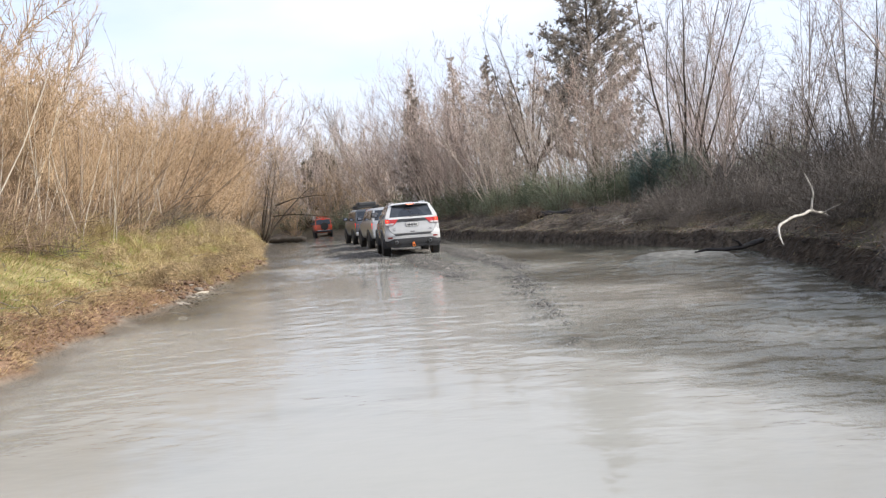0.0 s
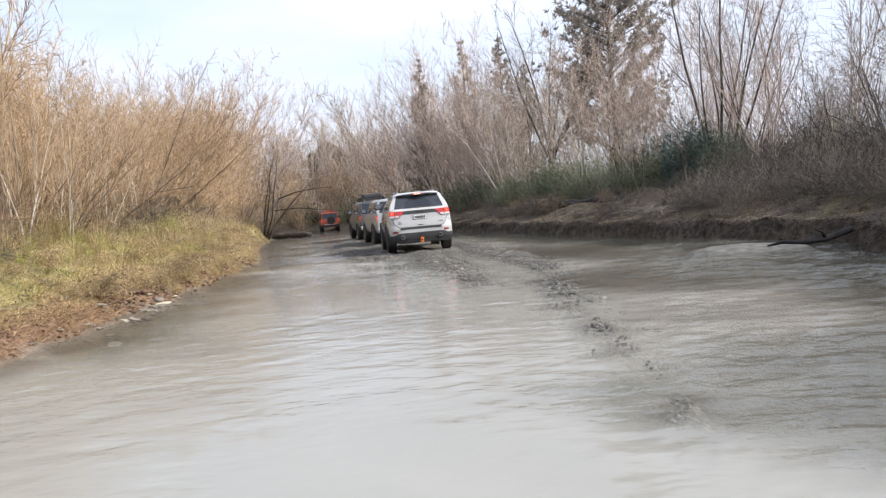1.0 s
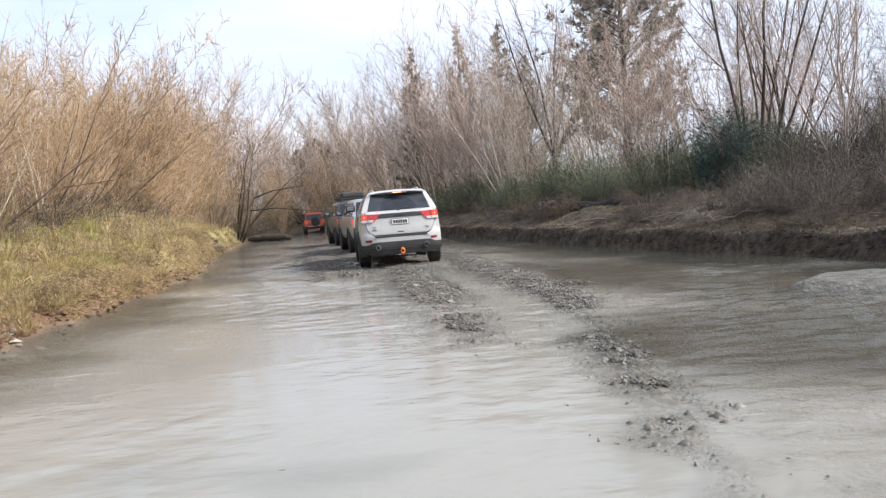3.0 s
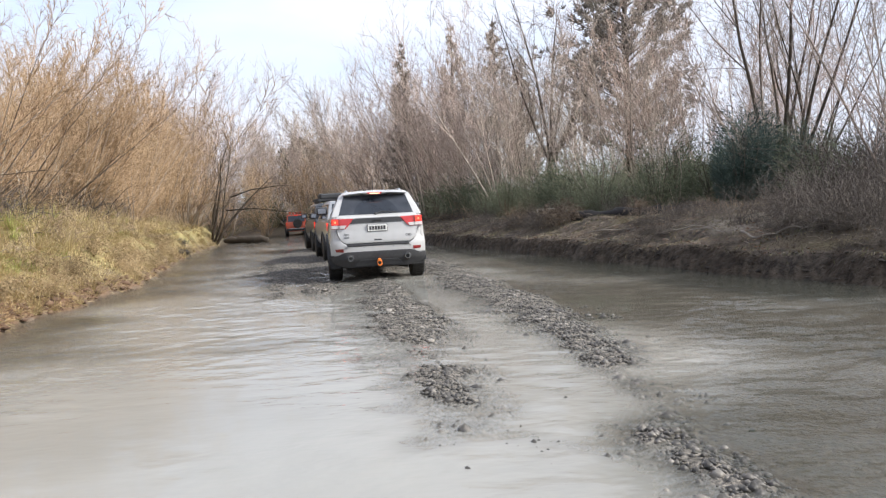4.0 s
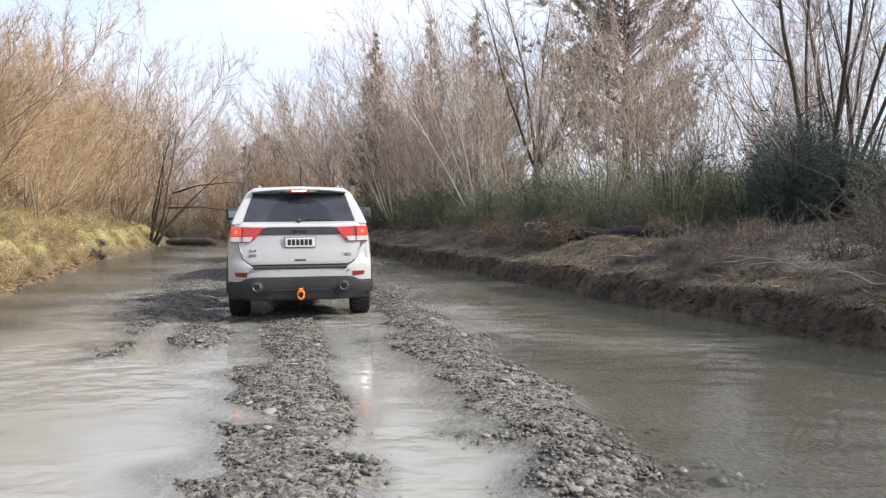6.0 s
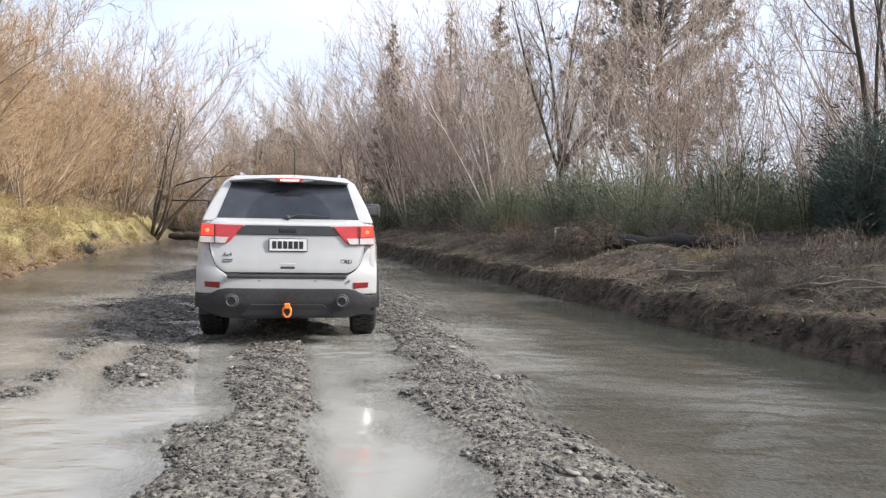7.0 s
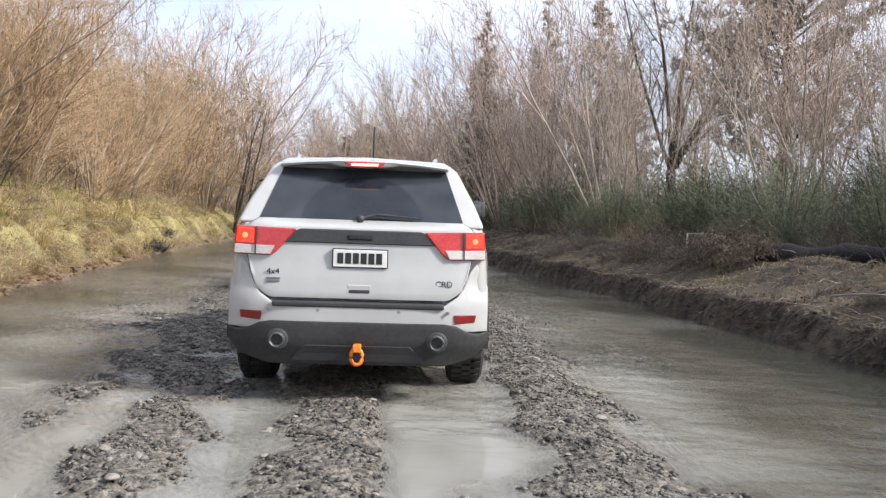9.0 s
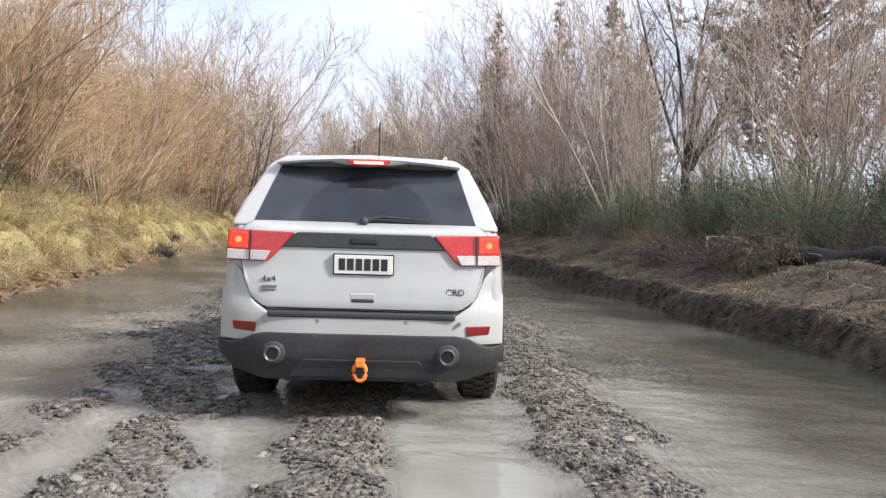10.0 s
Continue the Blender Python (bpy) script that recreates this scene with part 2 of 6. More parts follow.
def dust(m, cx, cz, rx, rz):
    """Thin dust on a pane outside the arc that its wiper sweeps."""
    n, l = m.node_tree.nodes, m.node_tree.links
    p = n["Principled BSDF"]
    clean = p.inputs["Base Color"].links[0].from_socket
    tc, mp, ln = n.new("ShaderNodeTexCoord"), n.new("ShaderNodeMapping"), n.new("ShaderNodeVectorMath")
    mp.inputs["Location"].default_value = (-cx / rx, 0, -cz / rz)
    mp.inputs["Scale"].default_value = (1 / rx, 0, 1 / rz)
    ln.operation = "LENGTH"
    l.new(tc.outputs["Object"], mp.inputs["Vector"])
    l.new(mp.outputs["Vector"], ln.inputs[0])
    rg, ns, mu, mx = n.new("ShaderNodeMapRange"), n.new("ShaderNodeTexNoise"), n.new("ShaderNodeMath"), n.new("ShaderNodeMix")
    rg.inputs["From Min"].default_value, rg.inputs["From Max"].default_value = 0.97, 1.03
    rg.inputs["To Min"].default_value, rg.inputs["To Max"].default_value = 0.04, 0.30
    l.new(ln.outputs["Value"], rg.inputs["Value"])
    ns.inputs["Scale"].default_value = 5
    l.new(tc.outputs["Object"], ns.inputs["Vector"])
    mu.operation = "MULTIPLY"
    l.new(rg.outputs["Result"], mu.inputs[0])
    l.new(ns.outputs["Fac"], mu.inputs[1])
    mx.data_type = "RGBA"
    mx.inputs["B"].default_value = (0.13, 0.135, 0.145, 1)
    l.new(mu.outputs[0], mx.inputs["Factor"])
    l.new(clean, mx.inputs["A"])
    l.new(mx.outputs["Result"], p.inputs["Base Color"])


dust(M_REARGLASS, 0.0, 1.27, 0.42, 0.34)
M_REFLECTOR = material("red_reflector", (0.13, 0.010, 0.010), (0.22, 0.020, 0.018), 0.3, 8, 60, 0.1, coat=0.5)
M_REDLAMP = material("red_lamp", (0.36, 0.012, 0.010), (0.54, 0.032, 0.025), 0.2, 8, 60, 0.1, coat=0.8)
M_BRAKE = material("lit_brake_lamp", (0.6, 0.02, 0.01), (0.8, 0.05, 0.02), 0.25, 8, 40, 0.1, coat=0.6, emit=(1.0, 0.040, 0.012, 0.62))
M_BULB = material("glowing_bulb", (0.8, 0.12, 0.04), (0.9, 0.2, 0.06), 0.4, 8, 60, 0, emit=(1.0, 0.16, 0.06, 1.25))
M_STRIPLAMP = material("lit_lamp_strip", (0.8, 0.3, 0.2), (0.9, 0.4, 0.25), 0.4, 8, 60, 0, emit=(1.0, 0.42, 0.22, 1.9))
M_CLEARLAMP = material("clear_lamp", (0.45, 0.40, 0.38), (0.62, 0.58, 0.55), 0.2, 12, 60, 0.1, coat=0.8)
M_CHROME = material("chrome", (0.6, 0.6, 0.6), (0.8, 0.8, 0.79), 0.32, 5, 40, 0.02, metal=1.0)
M_MIRROR = material("mirror_glass", (0.30, 0.31, 0.33), (0.38, 0.39, 0.41), 0.08, 5, 40, 0.0, metal=1.0)
M_BADGE = material("badge_grey", (0.16, 0.16, 0.165), (0.30, 0.30, 0.31), 0.4, 8, 60, 0.05, metal=0.6)
M_PLATE = material("plate_white", (0.66, 0.65, 0.61), (0.78, 0.77, 0.74), 0.45, 8, 40, 0.02)
M_INK = material("plate_black", (0.012, 0.012, 0.012), (0.03, 0.03, 0.03), 0.5, 8, 40, 0)
M_HOOK = material("orange_shackle", (0.75, 0.17, 0.02), (0.90, 0.28, 0.04), 0.4, 12, 60, 0.1)
M_TYRE = material("wet_tyre", (0.014, 0.014, 0.014), (0.045, 0.042, 0.038), 0.7, 8, 50, 0.3, dist=0.01)
M_RIM = material("muddy_alloy", (0.12, 0.115, 0.11), (0.30, 0.29, 0.28), 0.45, 6, 30, 0.1, metal=0.7)


# ---- mesh helpers ----
class Geo:
    """Collects vertices and faces of one mesh as arrays."""

    def __init__(self):
        self.v, self.f, self.n = [], [], 0

    def add(self, verts, faces):
        verts = np.asarray(verts, float).reshape(-1, 3)
        self.f.append(np.asarray(faces, int) + self.n)
        self.v.append(verts)
        self.n += len(verts)
        return self

    def mesh(self, name, mats):
        me = bpy.data.meshes.new(name)
        v = np.concatenate(self.v)
        corners = np.concatenate([f.ravel() for f in self.f])
        counts = np.concatenate([np.full(len(f), f.shape[1]) for f in self.f])
        me.vertices.add(len(v))
        me.vertices.foreach_set("co", v.ravel())
        me.loops.add(len(corners))
        me.loops.foreach_set("vertex_index", corners)
        me.polygons.add(len(counts))
        starts = np.concatenate([[0], np.cumsum(counts)[:-1]])
        me.polygons.foreach_set("loop_start", starts)
        for k in mats:
            me.materials.append(k)
        me.update(calc_edges=True)
        me.validate()
        return me


def unit(a):
    return a / np.maximum(np.linalg.norm(a, axis=-1, keepdims=True), 1e-9)


def tubes(g, segs, sides=4):
    """Tapered tubes; each row of segs: x0 y0 z0 x1 y1 z1 r0 r1."""
    s = np.asarray(segs, float)
    if not len(s):
        return g
    a, b, r0, r1 = s[:, :3], s[:, 3:6], s[:, 6], s[:, 7]
    d = unit(b - a)
    h = np.where(np.abs(d[:, 2:]) > 0.9, np.array([[1.0, 0, 0]]), np.array([[0, 0, 1.0]]))
    u = unit(np.cross(d, h))
    w = np.cross(d, u)
    ang = np.arange(sides) * 2 * math.pi / sides
    ring = np.cos(ang)[None, :, None] * u[:, None, :] + np.sin(ang)[None, :, None] * w[:, None, :]
    v = np.concatenate([a[:, None] + ring * r0[:, None, None], b[:, None] + ring * r1[:, None, None]], axis=1)
    n = len(s)
    k = np.arange(sides)
    q = np.stack([k, (k + 1) % sides, (k + 1) % sides + sides, k + sides], 1)
    faces = (q[None] + (np.arange(n) * 2 * sides)[:, None, None]).reshape(-1, 4)
    return g.add(v.reshape(-1, 3), faces)


def spikes(g, segs):
    """Pointed three-sided twigs; rows as in tubes, the last radius unused."""
    s = np.asarray(segs, float)
    if not len(s):
        return g
    a, b, r0 = s[:, :3], s[:, 3:6], s[:, 6]
    d = unit(b - a)
    h = np.where(np.abs(d[:, 2:]) > 0.9, np.array([[1.0, 0, 0]]), np.array([[0, 0, 1.0]]))
    u = unit(np.cross(d, h))
    w = np.cross(d, u)
    ang = np.arange(3) * 2 * math.pi / 3
    ring = np.cos(ang)[None, :, None] * u[:, None, :] + np.sin(ang)[None, :, None] * w[:, None, :]
    v = np.concatenate([a[:, None] + ring * r0[:, None, None], b[:, None]], axis=1)
    return g.add(v.reshape(-1, 3), (np.array([(0, 1, 3), (1, 2, 3), (2, 0, 3)])[None] + (np.arange(len(s)) * 4)[:, None, None]).reshape(-1, 3))


def chain(g, pts, radii, sides=6):
    """One continuous tapered tube through points."""
    p, r = np.asarray(pts, float), np.asarray(radii, float)
    d = unit(np.gradient(p, axis=0))
    h = np.where(np.abs(d[:1, 2:]) > 0.8, np.array([[1.0, 0, 0]]), np.array([[0, 0, 1.0]]))
    u = unit(np.cross(d, h))
    w = np.cross(d, u)
    ang = np.arange(sides) * 2 * math.pi / sides
    v = p[:, None] + (np.cos(ang)[None, :, None] * u[:, None] + np.sin(ang)[None, :, None] * w[:, None]) * r[:, None, None]
    k = np.arange(sides)
    q = np.stack([k, (k + 1) % sides, (k + 1) % sides + sides, k + sides], 1)
    g.add(v.reshape(-1, 3), (q[None] + (np.arange(len(p) - 1) * sides)[:, None, None]).reshape(-1, 4))
    g.f.append((np.array([[*range(sides)][::-1]]) + g.n - len(p) * sides))
    g.f.append((np.array([[*range(sides)]]) + g.n - sides))
    return g


def blades(g, base, tip, width, side, bend=None):
    """Thin two-part blades from base to tip, as wide as width across side."""
    mid = (base + tip) / 2 + (bend if bend is not None else 0)
    w = side * width[:, None]
    v = np.stack([base - w, base + w, mid - w * 0.7, mid + w * 0.7, tip], 1)
    n = len(base)
    o = (np.arange(n) * 5)[:, None]
    g.add(v.reshape(-1, 3), (np.array([[0, 1, 3, 2]]) + o))
    g.f.append((np.array([[2, 3, 4]]) + o) + g.n - n * 5)
    return g


def as_mesh(name, shape, mat):
    mats = mat if isinstance(mat, (list, tuple)) else [mat]
    if isinstance(shape, Geo):
        return shape.mesh(name, mats)
    if isinstance(shape, bpy.types.Mesh):
        if not shape.materials:
            for k in mats:
                shape.materials.append(k)
        return shape
    me = bpy.data.meshes.new(name)
    shape.to_mesh(me)
    shape.free()
    for k in mats:
        me.materials.append(k)
    return me


def part(name, shape, mat, parent=None, label="", m=None, smooth=False):
    me = as_mesh(name, shape, mat)
    if smooth:
        me.polygons.foreach_set("use_smooth", np.ones(len(me.polygons), bool))
    ob = new(name, me)
    ob.parent = parent
    if m is not None:
        ob.matrix_basis = m
    if label:
        ob["label"] = label
    return ob


def empty(name, m, label, category, group=""):
    ob = new(name)
    ob.empty_display_size = 0.2
    ob.matrix_basis = m
    return tagged(ob, label, category, group)


# ---- the river's plan ----
LEFT = np.array([(-40, -4.0), (-10, -4.0), (0, -4.1), (5, -4.3), (9, -4.7), (11.7, -5.2), (16, -5.5), (20.2, -5.8), (27, -6.4), (31.5, -6.9), (37, -8.3),
                 (42.5, -9.6), (48, -10.9), (58, -12.6), (65, -14.0), (75, -16.4), (81, -19.5), (86, -24), (95, -36), (110, -60), (160, -150), (240, -300)])
RIGHT = np.array([(-40, 4.6), (-10, 4.6), (0, 4.8), (5, 5.0), (10.4, 5.5), (14.5, 6.4), (20, 7.2), (23.8, 6.0), (26.7, 5.1), (29.4, 4.4), (33, 3.4),
                  (38.5, 2.1), (43.5, 0.8), (49, -0.7), (58, -2.4), (68, -4.8), (80, -8.2), (86, -11), (92, -15.5), (100, -24), (112, -42), (125, -66), (160, -135), (240, -285)])


def left_edge(y):
    return np.interp(y, LEFT[:, 0], LEFT[:, 1]) + 0.12 * np.sin(y * 1.7) + 0.07 * np.sin(y * 4.3 + 1)


def right_edge(y):
    return np.interp(y, RIGHT[:, 0], RIGHT[:, 1]) + 0.12 * np.sin(y * 1.3 + 2) + 0.06 * np.sin(y * 3.9) + 0.05 * np.sin(y * 8.7 + 1) + 0.035 * np.sin(y * 14.3)


def step(a, b, x):
    t = np.clip((x - a) / (b - a), 0, 1)
    return t * t * (3 - 2 * t)


def wave(x, y, f, s=0.0):
    """Cheap uneven field between -1 and 1."""
    return (np.sin(x * f + 1.7 * np.sin(y * f * 0.7 + s)) + np.sin(y * f * 1.13 + 1.3 * np.sin(x * f * 0.9 + 2 * s) + s) + 0.6 * np.sin((x + y) * f * 1.9 + s)) / 2.6


def bar(x, y, cx, hw, y0, y1):
    c = np.interp(y, [k[0] for k in cx], [k[1] for k in cx])
    e = 1 - np.abs(x - c) / hw
    return np.minimum(e, np.minimum((y - y0), (y1 - y)) / 1.5)


def gravel_at(x, y):
    """How far inside a gravel bar a place lies; above 0 it is in one."""
    g = bar(x, y, [(7, 1.25), (15, 1.3)], 0.55, 7, 16) - 0.15
    g = np.maximum(g, bar(x, y, [(14, 1.35), (20, 1.55), (23.6, 1.3), (26, 0.85), (31, 0.2), (36, -0.5), (46, -2.2)], 0.56, 13, 48))
    g = np.maximum(g, bar(x, y, [(16, 0.45), (18, 0.15), (20, -0.15), (24, -0.45), (28, -0.95), (44, -3.5)], 0.68, 16.2, 48))
    g = np.maximum(g, bar(x, y, [(26, -2.0), (28, -2.6), (30, -3.05), (36, -4.4), (46, -5.6)], 0.82, 26.0, 50))
    g = np.maximum(g, 0.8 * bar(x, y, [(30, -2.2), (46, -4.0)], 2.6, 32, 50))
    track = -1.08 - 0.185 * (y - 26.4)
    rut = (np.exp(-((x - track - 0.80) / 0.17) ** 2) + np.exp(-((x - track + 1.30) / 0.20) ** 2)) * step(16, 19, y) * step(31, 29, y)
    return g + 0.30 * wave(x, y, 2.1, 0.4) + 0.32 * wave(x, y, 5.3, 1.9) - 0.62 * step(24, 17, y) - 0.25 * step(13, 10, y) - 0.95 * rut


def silt_at(x, y):
    """A pale silt bar by the right bank."""
    u, v = (x - 5.45) * 0.83 - (y - 19.4) * 0.55, (x - 5.45) * 0.55 + (y - 19.4) * 0.83
    return 1 - (u / 1.25) ** 2 - (v / 1.1) ** 2 + 0.3 * wave(x, y, 2.9, 1)


def shoal_at(x, y):
    """A sandy shoal just under the water, between the gravel and the right bank."""
    return 1 - ((x - 2.9 + 0.10 * (y - 13)) / 1.5) ** 2 - ((y - 12.8) / 2.6) ** 2 + 0.35 * wave(x, y, 1.7, 4)


def height(x, y):
    dl, dr = left_edge(y) - x, x - right_edge(y)
    bed = -0.24 + 0.05 * wave(x, y, 1.4)
    g = gravel_at(x, y)
    bed = np.where(g > -0.6, np.maximum(bed, -0.24 + 0.255 * step(-0.6, 0.5, g) + 0.035 * step(0.3, 1.0, g) * step(17, 27, y) - 0.010 * step(25, 17, y) + 0.012 * wave(x, y, 11) + 0.010 * wave(x, y, 4.3, 2)), bed)
    bed = np.maximum(bed, -0.24 + 0.30 * step(-0.5, 0.7, silt_at(x, y)) + 0.02 * step(0.3, 1.0, silt_at(x, y)) + 0.012 * wave(x, y, 9, 2))
    bed = np.maximum(bed, -0.30 + (0.29 - 0.16 * step(20, 25, y)) * step(0.9, 0.0, np.maximum(-dl, 0)))
    bed = np.maximum(bed, -0.24 + 0.15 * step(-0.6, 0.9, shoal_at(x, y)))
    far = step(20, 37, y)
    lb = 0.04 + (1 - far) * (0.22 * step(0, 0.35, dl) + 1.1 * step(0.1, 4.5, dl)) + far * (1.0 * step(0, 1.2, dl) + 0.9 * step(0.7, 3.8, dl)) + 0.3 * step(4, 14, dl)
    lb = lb + (0.05 * wave(x, y, 2.3, 3) + 0.04 * wave(x, y, 6.1, 4)) * step(0.2, 1, dl) + 0.10 * wave(x, y, 0.7, 1) * step(1, 3, dl)
    near = step(22, 14, y)
    rb = (0.40 + 0.06 * wave(x, y, 1.9, 5)) * step(0, 0.30, dr) + (0.50 + 0.5 * near) * step(0.3, 2.7 - near, dr) + 0.45 * step(3, 9, dr) + 0.5 * step(8, 20, dr)
    rb = rb + (0.05 * wave(x, y, 2.7, 2) + 0.045 * wave(x, y, 6.3, 3)) * step(0.2, 0.8, dr) + 0.10 * wave(x, y, 0.8, 4) * step(2, 4, dr)
    h = np.where(dl > 0, lb, np.where(dr > 0, rb, bed))
    return np.where((dl <= 0) & (dr <= 0), np.minimum(h, 0.16), h)


def at(x, y):
    return float(height(np.array(float(x)), np.array(float(y))))


def spread(lo, hi, fine_lo, fine_hi, d):
    """Even steps in the middle, growing ones out to the rims."""
    mid = list(np.arange(fine_lo, fine_hi + d / 2, d))
    for sign, lim in ((-1, lo), (1, hi)):
        s, p = d, mid[0] if sign < 0 else mid[-1]
        while (p - lim) * sign < 0:
            s *= 1.25
            p += sign * s
            mid.insert(0, p) if sign < 0 else mid.append(p)
    return np.array(mid)


def sheet(xs, ys, zf):
    X, Y = np.meshgrid(xs, ys)
    Z = zf(X, Y)
    nx, ny = len(xs), len(ys)
    i = np.arange(nx * ny).reshape(ny, nx)
    f = np.stack([i[:-1, :-1], i[:-1, 1:], i[1:, 1:], i[1:, :-1]], -1).reshape(-1, 4)
    return Geo().add(np.stack([X, Y, Z], -1).reshape(-1, 3), f), X.ravel(), Y.ravel(), Z.ravel()


def values(me, name, a):
    me.attributes.new(name, "FLOAT", "POINT").data.foreach_set("value", np.clip(a, 0, 1).astype(np.float32))


# ground: one sheet out to the horizon
gg, GX, GY, GZ = sheet(spread(-1800, 1800, -15, 11, 0.13), spread(-1500, 2200, 2, 62, 0.2), height)
ground = part("ground", gg, M_GROUND, smooth=True)
tagged(ground, "river bed and earth banks with grass, sand and gravel", "ground", kind="structure")
DL, DR = left_edge(GY) - GX, GX - right_edge(GY)
values(ground.data, "grass", step(0.15, 0.9, DL + 0.3 * wave(GX, GY, 3.1) - 0.45 * step(26, 18, GY)) + 0.75 * step(5, 9, DR) + 0.6 * step(0.1, 0.5, wave(GX, GY, 1.1, 7)) * step(0.5, 1.0, DR))
values(ground.data, "gravel", np.where((DL < 0.05) & (DR < 0.05), 0.25 + 0.75 * step(-0.7, -0.1, gravel_at(GX, GY)), 0.0))
# beyond the muddy face, shade from trees and brush is painted as dark cover
values(ground.data, "mud", np.where(DR > 0, step(0.75, 0.25, DR + 0.15 * wave(GX, GY, 4.0)) + 0.72 + 0.5 * wave(GX, GY, 1.7, 1) + 0.35 * wave(GX, GY, 4.7, 3) + 0.55 * step(3.5, 5, DR), 0))
values(ground.data, "sand", step(0.0, 0.5, 1 - ((GX - 7.2) / 1.4) ** 2 - ((GY - 29.6) / 1.6) ** 2 + 0.3 * wave(GX, GY, 3.0, 2)) + 0.7 * step(0.35, 0.7, wave(GX, GY, 2.1, 6)) * step(-0.5, -0.2, DL) * step(0.5, 0.2, DL) * step(26, 22, GY) + 0.6 * step(-0.4, 0.8, shoal_at(GX, GY)))
values(ground.data, "clay", step(-0.05, 0.1, DL) * step(1.35, 0.4, DL + 0.45 * wave(GX, GY, 2.6, 3) + 0.7 * step(22, 34, GY)) * step(60, 45, GY) * 0.85)
values(ground.data, "wet_silt", step(0.0, 0.2, silt_at(GX, GY)))

# water: a rippled sheet at height 0
def chop_at(x, y):
    """0 where the water runs smooth, 1 where it runs choppy over the stones."""
    return step(-0.25, 0.2, wave(x, y, 0.5, 3) + 0.45 * wave(x, y, 1.4, 5) + 0.2 * wave(x, y, 3.7, 1) + 0.25 + 0.35 * step(-2.0, -4.0, x)) * np.maximum(0.30 + 0.70 * step(0.3, 2.4, right_edge(y) - x + 0.5 * wave(x, y, 1.1, 6)), step(23, 18, y)) + 0.6 * step(1.2, 3.0, x) * step(21, 16, y)


def ripples(x, y):
    rough = 0.10 + 1.0 * chop_at(x, y) * (1 - 0.72 * churn_at(x, y) * step(27, 18, y)) + 1.2 * step(2.2, 4.2, x) * step(27, 19, y) * step(0.10, 0.22, -height(x, y))
    near = step(75, 45, y) * step(-4, 2, y)
    u, v = x + 0.5 * wave(x, y, 0.9, 5) + 0.12 * y, y + 0.5 * wave(x, y, 1.1, 2) - 0.10 * x
    return near * rough * (0.0070 * wave(0.55 * u, v, 6.0, 0.7) + 0.0085 * wave(0.6 * u + 0.3 * v, v, 11.0, 2.2) + 0.0065 * wave(0.65 * u - 0.3 * v, v, 19.0, 1.2))


def churn_at(x, y):
    """1 in the lane of churned, paler water that the cars drive."""
    lane = np.interp(y, [0, 20, 30, 45, 70], [-0.8, -1.0, -1.9, -4.2, -8.5])
    return step(4.4, 1.4, np.abs(x - lane) * np.where(x < lane, 0.85, 1.0) + 0.8 * wave(x, y, 0.7, 2))


rows = np.unique(np.concatenate([spread(-900, 1200, 3, 62, 0.16), np.arange(6.04, 34, 0.08)]).round(3))
wg, WX, WY, WZ = sheet(spread(-900, 700, -11, 9, 0.085), rows, ripples)
water = part("water", wg, M_WATER, smooth=True)
tagged(water, "shallow murky grey-brown river water with small ripples", "river", kind="structure")
values(water.data, "depth", -height(WX, WY))
churn = churn_at(WX, WY)
values(water.data, "chop", chop_at(WX, WY) * (1 - 0.72 * churn * step(27, 18, WY)))
# last term: near right water painted paler in place of sky reflection
values(water.data, "silt", churn * (1 - 0.35 * step(26, 36, WY)) + 0.30 * step(-0.4, 0.8, shoal_at(WX, WY)) + 0.16 * step(1.0, 3.5, WX) * step(16, 11, WY))


# ---- vehicles ----
def box(x0, x1, y0, y1, z0, z1, bevel=0.01, seg=2):
    bm = bmesh.new()
    bmesh.ops.create_cube(bm, size=1)
    bmesh.ops.transform(bm, verts=bm.verts, matrix=Matrix.Translation(((x0 + x1) / 2, (y0 + y1) / 2, (z0 + z1) / 2)) @ Matrix.Diagonal((x1 - x0, y1 - y0, z1 - z0, 1)))
    if bevel:
        bmesh.ops.bevel(bm, geom=bm.edges[:], offset=bevel, segments=seg, profile=0.5, affect="EDGES")
    return bm


def prism(pts, f0, f1, bevel=0.006):
    """A plate with the outline pts (x, z), from y = f0(x, z) to f1(x, z)."""
    bm = bmesh.new()
    a = [bm.verts.new((x, f0(x, z), z)) for x, z in pts]
    b = [bm.verts.new((x, f1(x, z), z)) for x, z in pts]
    n = len(pts)
    bm.faces.new(a)
    bm.faces.new(b[::-1])
    for i in range(n):
        bm.faces.new((a[i], b[i], b[(i + 1) % n], a[(i + 1) % n]))
    bmesh.ops.recalc_face_normals(bm, faces=bm.faces[:])
    if bevel:
        bmesh.ops.bevel(bm, geom=bm.edges[:], offset=bevel, segments=2, profile=0.5, affect="EDGES")
    return bm


def side_plate(pts, sx, inner, outer, bevel=0.004):
    """A plate on a vehicle's side: outline (y, z), from x = inner(z) to outer(z) on the side sx."""
    bm = bmesh.new()
    a = [bm.verts.new((sx * inner(z), y, z)) for y, z in pts]
    b = [bm.verts.new((sx * outer(z), y, z)) for y, z in pts]
    n = len(pts)
    bm.faces.new(a)
    bm.faces.new(b[::-1])
    for i in range(n):
        bm.faces.new((a[i], b[i], b[(i + 1) % n], a[(i + 1) % n]))
    bmesh.ops.recalc_face_normals(bm, faces=bm.faces[:])
    if bevel:
        bmesh.ops.bevel(bm, geom=bm.edges[:], offset=bevel, segments=1, affect="EDGES")
    return bm


